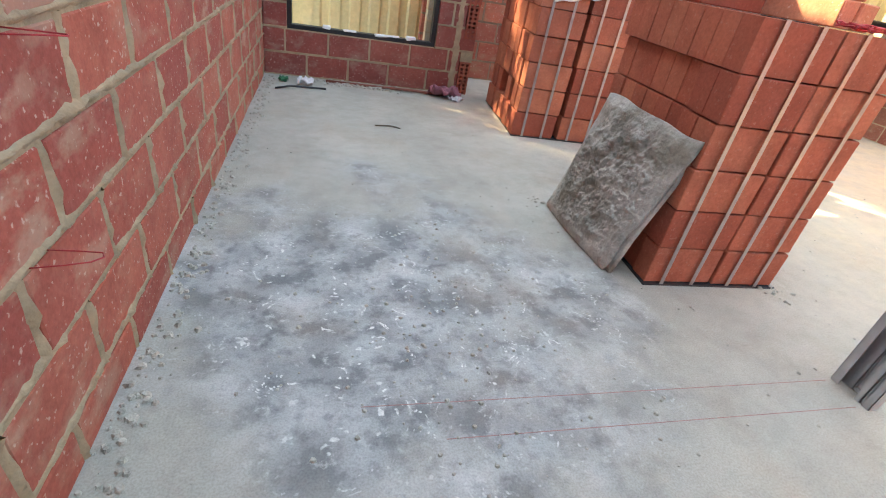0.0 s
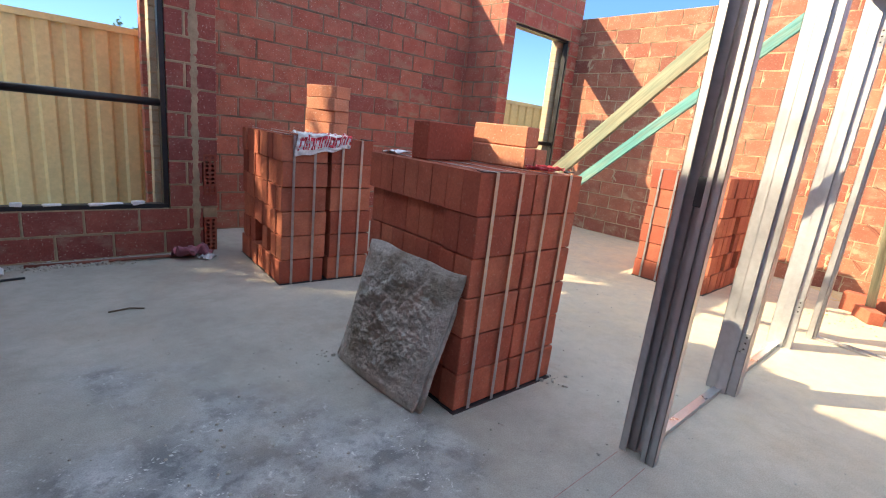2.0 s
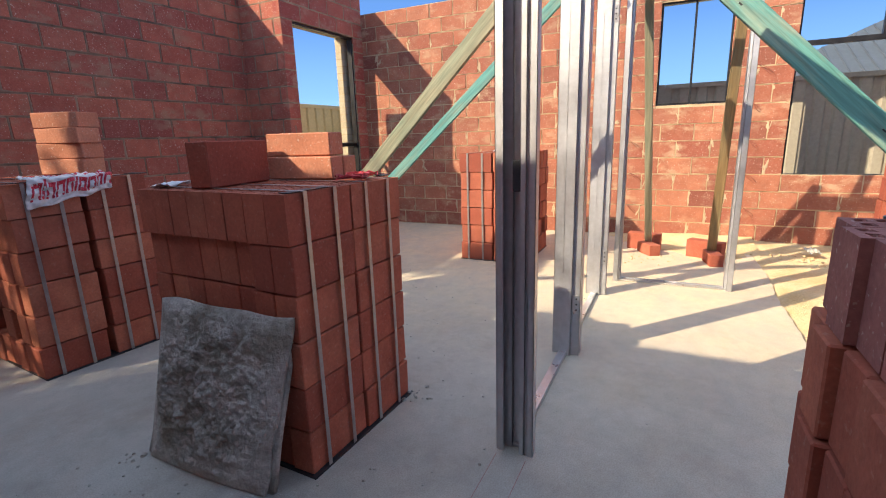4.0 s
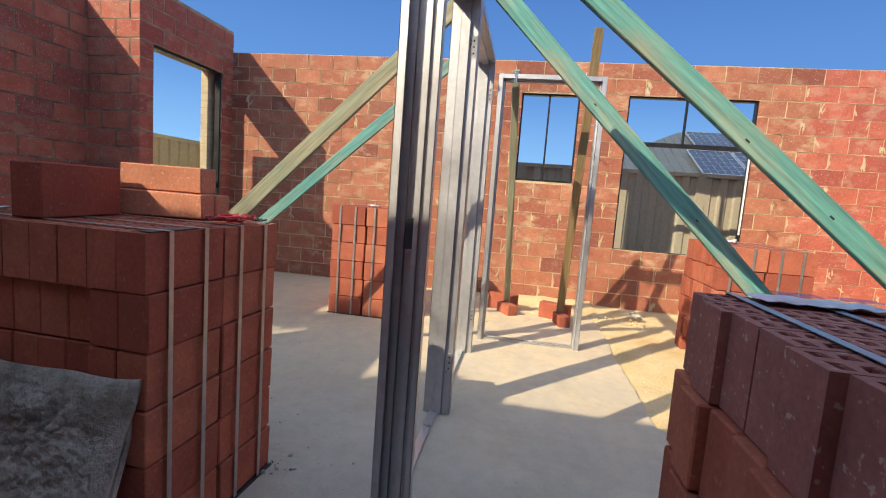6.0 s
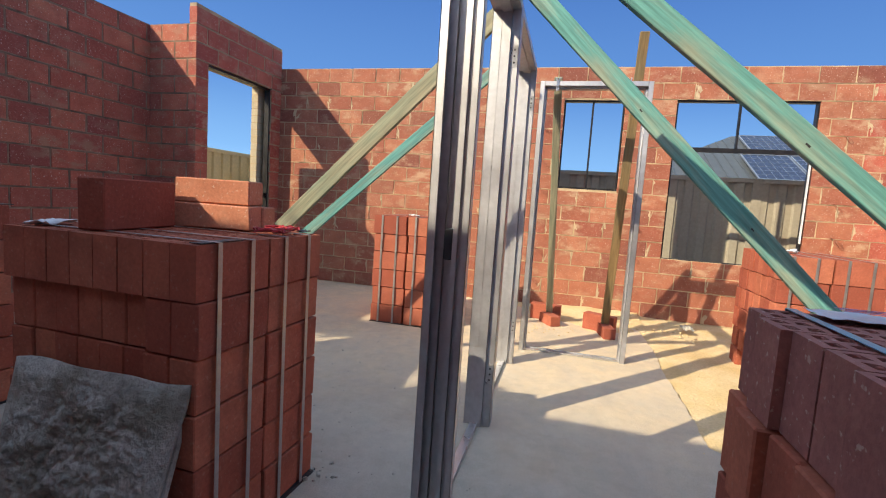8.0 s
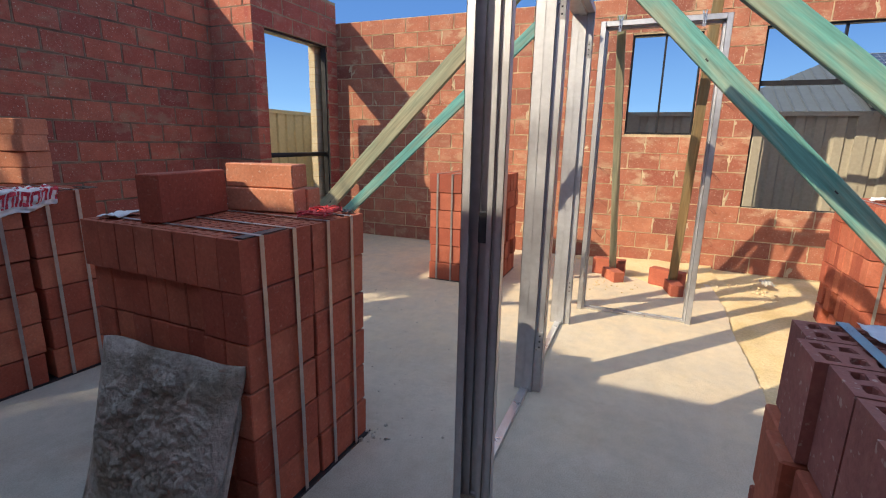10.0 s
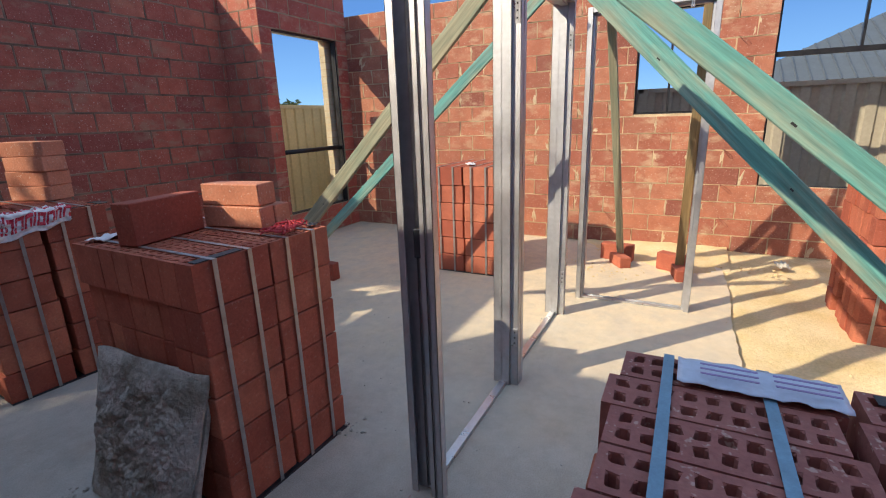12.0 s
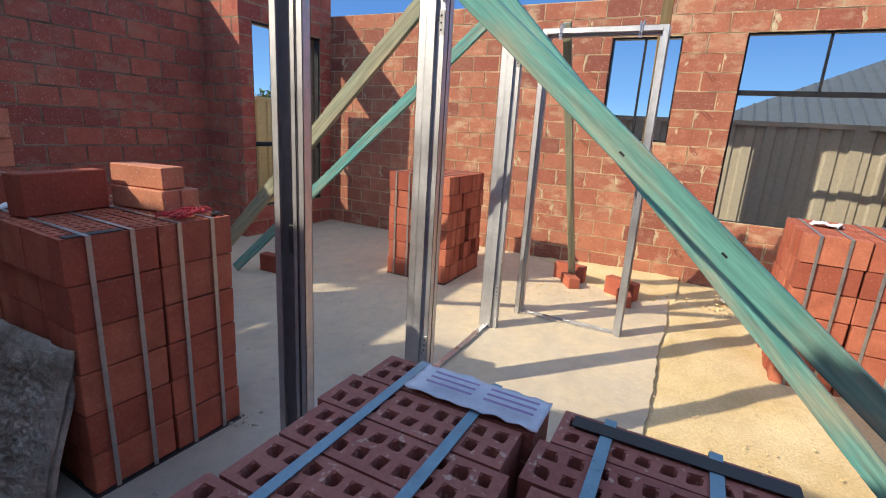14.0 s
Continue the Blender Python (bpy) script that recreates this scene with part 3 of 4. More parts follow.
# ---- brick packs ----
def brick_pack(m, nx, label, strap_mat=M_STRAP, missing=(), jitter=0.004, top_out=0.0, holed_top=True, base=True, offsets=None, seed=1, gap=0.012, rows=6):
    """Two columns of bricks lying along local x, nx deep along local y, six high, with straps over each column.
    The front face is at y = 0, looking towards -y; x runs from 0 to about 0.62."""
    pack = empty("brick_pack", m)
    tagged(pack, label, "brick pack", group="packs of bricks")
    rng = random.Random(seed)
    depth = nx * (BW + 0.0045)
    if base:
        bm = bmesh.new()
        box(bm, -0.006, -0.012, 0.0, 2 * BL + gap + 0.006, depth + 0.01, 0.006)
        for v in bm.verts:
            v.co += Vector((rng.uniform(-1, 1), rng.uniform(-1, 1), 0)) * 0.006
        part("base_sheet", bm, M_BLACK_SHEET, pack, "black plastic sheet")
    z = 0.006
    for r in range(rows):
        for c in range(2):
            x0 = c * (BL + gap)
            rowshift = rng.uniform(-jitter, jitter) + (top_out if r == rows - 1 and c == 0 else 0.0)
            rowy = rng.uniform(-0.006, 0.006)
            for j in range(nx):
                if (r, c, j) in missing:
                    continue
                me = HOLED[rng.randrange(4)] if (holed_top and r == rows - 1) else brick_mesh(BL, BW, BH - 0.003, rng.randrange(3), M_PACK)
                if r == rows - 1 and holed_top and (r, c, j) not in missing:
                    me = HOLED_PACK[rng.randrange(3)] if strap_mat is M_STRAP else me
                br = new("brick", me)
                br.parent = pack
                jx = rowshift + rng.uniform(-jitter, jitter) * 0.8
                if offsets:
                    jx += offsets(r, c, j)
                br.matrix_basis = Matrix.Translation((x0 + BL / 2 + jx, rowy + (j + 0.5) * (BW + 0.0045) + rng.uniform(-1, 1) * 0.0012, z + BH / 2)) \
                    @ Euler((0, 0, rng.uniform(-0.008, 0.008))).to_matrix().to_4x4()
        z += BH + 0.0025
    for c in range(2):
        for f in (0.24, 0.70):
            x = c * (BL + gap) + BL * f
            w, t = 0.0085, 0.0012
            bm = boxes((x - w, -0.0095, 0.004, x + w, -0.0095 + t, z + 0.002), (x - w, -0.0095, z + 0.001, x + w, depth + 0.006, z + 0.001 + t), (x - w, depth + 0.005, 0.004, x + w, depth + 0.006 + t, z + 0.001))
            part("strap", bm, strap_mat, pack, "flat steel strap" if strap_mat is M_STRAP else "flat blue strap")
    return pack


HOLED_PACK = []
for me in HOLED[:3]:
    me2 = me.copy()
    me2.materials[0] = M_PACK
    HOLED_PACK.append(me2)

# pack beside the leaning crust
brick_pack(pose(1.502, 1.884, 0, 0, 0, -1.9), 8, "tall strapped pack of red bricks standing on the concrete floor", top_out=-0.004, seed=3, gap=0.008,
           offsets=lambda r, c, j: (0.022 if (c == 0 and r in (3, 4) and j > 1) else 0.0) + (0.012 if c == 0 and r < 3 and j > 2 else 0.0))
# pack by the window wall
brick_pack(pose(1.51, 3.607, 0, 0, 0, -4.2), 9, "strapped pack of red bricks with a few missing, dappled with sun", missing={(1, 0, 2), (1, 0, 4), (1, 0, 5)}, seed=5, gap=0.03,
           offsets=lambda r, c, j: 0.007 * math.sin(j * 2.3 + r))
# pack at the far end, turned: its front looks towards the long wall
brick_pack(pose(4.455, 2.615, 0, 0, 0, -90), 8, "strapped pack of red bricks near the sunlit far wall", missing={(1, 1, 3), (1, 1, 6), (3, 1, 4), (2, 1, 4)}, seed=8,
           offsets=lambda r, c, j: 0.005 * math.sin(j * 1.7 + r * 2))
# pack on the sand
brick_pack(pose(4.12, -0.49, -0.055, 0, 0, -90), 8, "sunlit strapped pack of red bricks standing on sand", missing={(1, 0, 4), (1, 0, 6), (0, 0, 5)}, seed=9,
           offsets=lambda r, c, j: 0.006 * math.sin(j * 1.9 + r * 1.3))
# near packs, tops seen from above: front face away from the viewer
brick_pack(pose(0.789, 0.585, 0, 0, 0, -90), 7, "shaded pack of pierced red bricks bound with blue straps", strap_mat=M_BLUE, seed=12, gap=0.022, base=True,
           offsets=lambda r, c, j: (0.012 * math.sin(j * 2.1 + 0.4) - (0.02 if r < 5 and c == 0 else 0)))
brick_pack(pose(0.778, -0.075, 0, 0, 0, -90), 7, "shaded pack of pierced red bricks behind the strapped ones", strap_mat=M_BLUE, seed=14, gap=0.02)


# ---- loose bricks ----
def loose_brick(m, label, size=(BL, BW, BH), material=M_PACK, variant=1, bev=0.004):
    bm = bmesh.new()
    l, w, h = size
    box(bm, -l / 2, -w / 2, 0, l / 2, w / 2, h)
    rng = random.Random(variant)
    for v in bm.verts:
        v.co += Vector((rng.uniform(-1, 1), rng.uniform(-1, 1), rng.uniform(-1, 1) if v.co.z > 0.01 else 0)) * 0.003
    bevel_all(bm, bev)
    ob = part("loose_brick", bm, material)
    ob.matrix_world = m
    return tagged(ob, label, "brick", group="loose bricks")


T = 0.9825
loose_brick(pose(1.727, 2.36, T, 0, 0, 9), "single red brick standing on edge on the pack", (0.325, BW, BH), variant=2)
for x, v in ((1.985, 3), (2.073, 4)):
    loose_brick(pose(x, 2.228, T, 0, 0, 97), "red brick laid on its side on the pack", (BL, 0.086, BW), material=M_LOOSE_SUNLIT, variant=v)
loose_brick(pose(2.008, 2.24, T + 0.0925, 0, 0, 100), "sunlit red brick with mortar crumbs on top", (0.295, 0.115, BW), material=M_LOOSE_SUNLIT, variant=5)
for i in range(4):
    loose_brick(pose(2.135 + 0.006 * math.sin(i * 3), 4.225 + 0.008 * math.cos(i * 5), T + 0.0915 * i, 0, 0, 108 + 2.5 * math.sin(i * 2.2)), "red brick stacked flat on a brick pack",
                (BL, 0.16, 0.09), material=M_LOOSE_SUNLIT, variant=10 + i * 2)
loose_brick(pose(3.82, 3.45, 0, 0, 0, 93), "red brick lying against a brace foot", (0.28, BW, BH), variant=21)
loose_brick(pose(3.52, 3.93, 0, 0, 0, 20), "red brick lying against a brace foot", (BL, BH, BW), variant=22)
for (x, y, a) in ((5.27, 1.05, 12), (5.05, 0.53, -8)):
    loose_brick(pose(x + 0.13, y + 0.02, 0.0, 0, 0, 70 + a), "red brick wedged behind a prop foot", variant=23)
    loose_brick(pose(x - 0.06, y - 0.03, 0.0, 0, 0, 20 + a), "red brick holding a prop foot in place", (0.23, 0.11, 0.10), variant=24)


# ---- leaning sheet of hardened cement ----
def crust_sheet():
    bm = bmesh.new()
    n = 130
    w, h = 0.60, 0.60
    layers = []
    for side in (1, -1):
        rows = []
        for i in range(n + 1):
            row = []
            for j in range(n + 1):
                u, v = i / n, j / n
                edge = min(u, 1 - u, v, 1 - v)
                ragged = 0.012 * noise.noise(Vector((u * 5, v * 5, 2.2 + side * 0.2)))
                y = (u - 0.5) * (0.92 + 0.10 * v) * w - 0.05 * v + (ragged if edge < 0.04 else 0)
                z = v * h + (0.02 * noise.noise(Vector((u * 3, 0, 7))) if v > 0.96 else 0)
                corner = max(0.0, (u + v - 1.72))
                bend = 0.018 * math.sin(u * 2.6 + 0.4) + 0.03 * corner
                rel = 0.0
                if side > 0:
                    heart = max(0.15, min(1.0, 1.5 - 5.0 * ((u - 0.5) ** 2 + (v - 0.5) ** 2)))
                    rel = 0.014 + 0.012 * fbm(u * 2, v * 2, 2.4) + heart * (0.024 * max(0, fbm(u + 3, v, 9.0)) + 0.013 * abs(fbm(u, v + 4, 15.0)) + 0.006 * fbm(u, v + 9, 40.0))
                    rel *= min(1.0, edge * 16)
                else:
                    rel = 0.012
                row.append(bm.verts.new((-side * rel + bend * -1.0 + (0.003 if side > 0 else 0), y, z)))
            rows.append(row)
        layers.append(rows)
    a, b = layers
    for i in range(n):
        for j in range(n):
            bm.faces.new((a[i][j], a[i + 1][j], a[i + 1][j + 1], a[i][j + 1]))
            bm.faces.new((b[i][j + 1], b[i + 1][j + 1], b[i + 1][j], b[i][j]))
    rim_a = [a[i][0] for i in range(n + 1)] + [a[n][j] for j in range(1, n + 1)] + [a[i][n] for i in range(n - 1, -1, -1)] + [a[0][j] for j in range(n - 1, 0, -1)]
    rim_b = [b[i][0] for i in range(n + 1)] + [b[n][j] for j in range(1, n + 1)] + [b[i][n] for i in range(n - 1, -1, -1)] + [b[0][j] for j in range(n - 1, 0, -1)]
    for i in range(len(rim_a)):
        j = (i + 1) % len(rim_a)
        bm.faces.new((rim_a[j], rim_a[i], rim_b[i], rim_b[j]))
    bmesh.ops.recalc_face_normals(bm, faces=bm.faces[:])
    return bm


crust = part("cement_sheet", crust_sheet(), M_CRUST, smooth=True)
crust.matrix_world = pose(1.352, 2.25, 0.002, 0, 0, 2.2) @ pose(0, 0, 0, 0, 13.5, 0)
bm = bmesh.new()
box(bm, 0.016, -0.325, 0.004, 0.034, 0.285, 0.580)
bmesh.ops.subdivide_edges(bm, edges=bm.edges[:], cuts=6, use_grid_fill=True)
for v in bm.verts:
    v.co.y += 0.03 - 0.075 * v.co.z
    v.co += Vector((0.012 * noise.noise(v.co * 3.0), 0.010 * noise.noise(v.co * 7.0 + Vector((3, 0, 0))), 0.008 * noise.noise(v.co * 6.0)))
part("backing", bm, M_CRUST, crust, "thin under-layer peeling from the sheet", smooth=True)
tagged(crust, "grey crusted sheet of hardened cement leaning on a brick pack", "cement sheet")


# ---- steel door frames ----
def jamb_bm(height, flip=1, depth=0.125, z0=0.0):
    """Folded steel jamb: open channel behind, rebate and stop in front; opening on the +x side."""
    path = [(0.0, 0.048), (0.0, 0.032), (0.007, 0.032), (0.007, 0.022), (0.0, 0.022), (0.0, 0.0), (0.034, 0.0), (0.034, 0.040), (0.050, 0.040), (0.050, 0.085), (0.034, 0.085), (0.034, depth), (0.0, depth), (0.0, depth - 0.024)]
    bm = bmesh.new()
    t = 0.0022
    for (x0, y0), (x1, y1) in zip(path, path[1:]):
        box(bm, min(x0, x1) - t / 2, min(y0, y1) - t / 2, z0, max(x0, x1) + t / 2, max(y0, y1) + t / 2, height)
    if flip < 0:
        bmesh.ops.scale(bm, vec=(-1, 1, 1), verts=bm.verts[:])
        bmesh.ops.reverse_faces(bm, faces=bm.faces[:])
    return bm


def head_bm(width, z, depth=0.125):
    path = [(0.018, 0.0), (0.0, 0.0), (0.0, -0.034), (0.040, -0.034), (0.040, -0.050), (0.085, -0.050), (0.085, -0.034), (depth, -0.034), (depth, 0.0), (depth - 0.018, 0.0)]
    bm = bmesh.new()
    t = 0.0022
    for (y0, z0), (y1, z1) in zip(path, path[1:]):
        box(bm, 0.036, min(y0, y1) - t / 2, z + min(z0, z1) - t / 2, width - 0.036, max(y0, y1) + t / 2, z + max(z0, z1) + t / 2)
    return bm


def door_frame(m, width, height, label, hinge_right=True, depth=0.125):
    fr = empty("door_frame", m)
    tagged(fr, label, "door frame", group="steel door frames")
    part("jamb", jamb_bm(height, 1, depth), M_STEEL, fr)
    j2 = part("jamb", jamb_bm(height, -1, depth), M_STEEL, fr)
    j2.matrix_basis = Matrix.Translation((width, 0, 0))
    part("head", head_bm(width, height, depth), M_STEEL, fr)
    part("spreader", boxes((0.036, depth * 0.44, 0.002, width - 0.036, depth * 0.44 + 0.042, 0.012), (0.036, depth * 0.44, 0.010, width - 0.036, depth * 0.44 + 0.003, 0.022)), M_ALU, fr, "flat bar tying the jambs at the floor")
    bm = boxes((0.004, 0.048, 0.955, 0.030, 0.078, 1.055))
    bevel_all(bm, 0.003)
    part("strike_box", bm, M_BLACK_SHEET, fr, "dark latch box inside the jamb")
    part("strike_plate", boxes((0.0495, 0.046, 0.965, 0.0525, 0.080, 1.045)), M_ALU, fr)
    for z in (0.23, 1.80):
        bm = boxes((width - 0.037, 0.004, z, width - 0.0345, 0.036, z + 0.10))
        h = part("hinge", bm, M_ALU, fr)
        part("screw", boxes(*[(width - 0.0385, 0.013, z + 0.016 + 0.03 * i, width - 0.0365, 0.021, z + 0.024 + 0.03 * i) for i in range(3)]), M_BLACK_SHEET, h)
    for z in (0.45, 1.35):
        bm = bmesh.new()
        tube(bm, [(width - 0.004, 0.03, z), (width - 0.02, 0.04, z - 0.02), (width - 0.012, 0.07, z - 0.05), (width - 0.03, 0.09, z - 0.03)], 0.0025)
        part("mortar_tie", bm, M_ALU, fr)
    return fr


door_frame(pose(1.900, 1.229, 0), 0.918, 2.10, "galvanised steel door frame standing on the slab", depth=0.133)
door_frame(pose(2.826, 1.229, 0), 1.03, 2.10, "galvanised steel door frame next to the first", depth=0.133)
door_frame(pose(4.315, 0.422, 0, 0, 0, 90), 0.80, 2.095, "galvanised steel door frame before the far wall", depth=0.115)


def timber(a, b, w, t, material, label, name="timber_brace", twist=0.0, holes=()):
    """A sawn length from a to b; w x t in section, w lying in the vertical plane of the brace."""
    a, b = Vector(a), Vector(b)
    ln = (b - a).length
    bm = bmesh.new()
    n = 14
    rng = random.Random(int(ln * 1000))
    bmesh.ops.create_cube(bm, size=1.0, matrix=Matrix.LocRotScale((0, 0, ln / 2), None, (t, w, ln)))
    bmesh.ops.subdivide_edges(bm, edges=[e for e in bm.edges if abs(e.verts[0].co.z - e.verts[1].co.z) > ln * 0.5], cuts=n)
    for v in bm.verts:
        v.co.x += 0.004 * noise.noise(Vector((v.co.z * 1.3, 1.0, ln)))
        v.co.y += 0.003 * noise.noise(Vector((v.co.z * 1.7, 5.0, ln))) + rng.uniform(-1, 1) * 0.0012
    bevel_all(bm, 0.003)
    ob = part(name, bm, material)
    zdir = (b - a).normalized()
    xdir = zdir.cross(Vector((0, 0, 1))).normalized() if abs(zdir.z) < 0.99 else Vector((1, 0, 0))
    ydir = zdir.cross(xdir)
    ob.matrix_world = Matrix((xdir, ydir, zdir)).transposed().to_4x4()
    ob.matrix_world = Matrix.Translation(a) @ ob.matrix_world @ pose(0, 0, 0, 0, 0, twist)
    for i, (along, off) in enumerate(holes):
        for sx in (-1, 1):
            part("nail_slot", boxes((sx * t / 2 - 0.0012, off - 0.003, along - 0.008, sx * t / 2 + 0.0012, off + 0.003, along + 0.008)), M_BLACK_SHEET, ob)
    return tagged(ob, label, "brace", group="timber braces")


timber((2.0, -1.27, 0.045), (2.035, 1.203, 2.142), 0.070, 0.035, M_GREEN_WOOD, "green treated pine brace propping a door frame", holes=((1.72, 0.004), (2.05, 0.01), (2.45, 0.0), (1.2, 0.01)))
timber((2.72, -0.88, 0.03), (2.80, 1.225, 2.20), 0.085, 0.035, M_GREEN_WOOD, "green treated pine brace propping a door frame", holes=((1.5, 0.0), (2.2, 0.01)))
timber((3.03, 3.55, 0.03), (3.12, 1.37, 2.20), 0.09, 0.035, M_PALE_WOOD, "weathered pale pine brace with a green tint", holes=((1.2, 0.01),))
timber((3.63, 3.74, 0.03), (3.985, 1.42, 2.22), 0.075, 0.035, M_GREEN_WOOD, "pale green treated pine brace resting on the slab")
timber((5.32, 1.03, 0.05), (4.34, 1.10, 2.16), 0.06, 0.035, M_PALE_WOOD, "pale weathered pine prop holding a door frame", name="timber_prop", twist=90)
timber((5.08, 0.512, 0.05), (4.52, 0.485, 2.55), 0.07, 0.035, M_PROP_WOOD, "brown pine prop reaching above a door frame", name="timber_prop", twist=90)
timber((2.62, 1.30, 2.125), (3.92, 1.30, 2.125), 0.10, 0.045, M_BOARD, "raw timber length nailed along the frame heads", name="timber_plate", twist=90)
for y in (1.095, 0.585):
    bm = bmesh.new()
    for dy in (-0.006, 0.006):
        tube(bm, [(4.19, y + dy, 2.02), (4.195, y + dy, 2.10), (4.23, y + dy * 2, 2.125), (4.27, y + dy, 2.10), (4.272, y + dy * 2, 2.04)], 0.004)
    tagged(part("wire_clip", bm, M_ALU), "bent wire clip hooked over a door frame head", "clip", group="wire clips")


# ---- windows ----
def window_frame(name, m, width, z0, z1, rail, mullion, label, bar=0.04, deep=0.07, above_only=True):
    """A black frame with a middle rail; local x along the opening, y into the wall."""
    fr = empty(name, m)
    tagged(fr, label, "window", kind="structure")
    for nm, d in (("sill_bar", (0, 0, z0, width, deep, z0 + bar)), ("head_bar", (0, 0, z1 - bar * 0.8, width, deep, z1)), ("jamb_bar", (0, 0, z0 + bar, bar * 0.7, deep, z1 - bar * 0.8)), ("jamb_bar", (width - bar * 0.7, 0, z0 + bar, width, deep, z1 - bar * 0.8))):
        bm = boxes(d)
        bevel_all(bm, 0.003)
        part(nm, bm, M_BLACK, fr)
    if rail:
        bm = bmesh.new()
        if above_only is None:
            tube(bm, [(bar * 0.7, deep / 2, rail), (width - bar * 0.7, deep / 2, rail)], 0.027, 12)
        else:
            box(bm, bar * 0.7, deep * 0.2, rail - 0.022, width - bar * 0.7, deep * 0.9, rail + 0.022)
        part("rail", bm, M_BLACK, fr, smooth=above_only is None)
    if mullion:
        lo = rail + 0.02 if rail else z0 + bar
        part("mullion", boxes((mullion - 0.010, deep * 0.3, lo, mullion + 0.010, deep * 0.8, z1 - bar * 0.8)), M_BLACK, fr)
    return fr


window_frame("window_1", pose(-0.045, 4.612, 0), 1.14, 0.325, 2.405, 1.09, 0, "open black steel window frame splashed with mortar", bar=0.05, above_only=None)
window_frame("window_2", pose(4.745, 4.71, 0), 1.09, 0.325, 2.405, 1.075, 0, "open black window frame in the tall opening", bar=0.03, above_only=None)
window_frame("window_3", pose(XB + 0.02, 1.08, 0, 0, 0, -90), 0.64, 1.376, 2.36, 0, 0.31, "small black window frame with one mullion", bar=0.022)
window_frame("window_4", pose(XB + 0.02, -0.08, 0, 0, 0, -90), 1.31, 0.66, 2.373, 1.865, 0.615, "black window frame with a rail and short mullion", bar=0.022)
# packers and mortar on the sill
for x, s in ((0.42, 0.05), (0.245, 0.03), (0.71, 0.10), (0.90, 0.04)):
    bm = bmesh.new()
    box(bm, -s, -0.02, 0, s, 0.02, 0.018 if s > 0.04 else 0.03)
    bevel_all(bm, 0.005)
    ob = part("packer", bm, M_PLASTIC)
    ob.matrix_world = pose(x, 4.632, 0.366, 0, 0, x * 20 - 8)
    tagged(ob, "pale packing scrap on the window sill", "packer", group="sill packers")

# pierced bricks at the corner by the window
for z in (0.11, 0.595):
    ob = new("pierced_brick", HOLED_PACK[0])
    ob.matrix_world = pose(1.372, 4.672, z, 90, 90, 0)
    tagged(ob, "red brick end showing its pierced cells", "brick", group="pierced bricks")
ob = new("pierced_brick", HOLED_PACK[1])
ob.matrix_world = pose(4.652, 4.766, 0.50, 90, 90, 0)
tagged(ob, "red brick end showing its pierced cells", "brick", group="pierced bricks")


# ---- small things ----
def scrap(name, m, w, h, material, label, category, seed, amp=0.03, n=16):
    bm = bmesh.new()
    rng = random.Random(seed)
    o = rng.uniform(0, 50)
    grid = [[bm.verts.new((w * (i / n - 0.5), h * (j / n - 0.5), amp * (0.6 + noise.noise(Vector((i * 4.0 / n + o, j * 4.0 / n, o)))) + amp * 0.3 * noise.noise(Vector((i * 11.0 / n + o, j * 11.0 / n, 1))))) for j in range(n + 1)] for i in range(n + 1)]
    for i in range(n):
        for j in range(n):
            bm.faces.new((grid[i][j], grid[i + 1][j], grid[i + 1][j + 1], grid[i][j + 1]))
    bm.normal_update()
    bmesh.ops.solidify(bm, geom=bm.faces[:], thickness=0.0015)
    ob = part(name, bm, material, smooth=True)
    ob.matrix_world = m
    return tagged(ob, label, category)


def lettering(text, parent, m, size, material):
    cu = bpy.data.curves.new("lettering", "FONT")
    cu.body, cu.size, cu.extrude, cu.align_x = text, size, 0.0006, "CENTER"
    tmp = bpy.data.objects.new("lettering", cu)
    scene.collection.objects.link(tmp)
    me = bpy.data.meshes.new_from_object(tmp.evaluated_get(bpy.context.evaluated_depsgraph_get()))
    bpy.data.objects.remove(tmp)
    me.materials.clear()
    me.materials.append(material)
    ob = new("lettering", me)
    ob.parent = parent
    ob.matrix_basis = m
    return ob


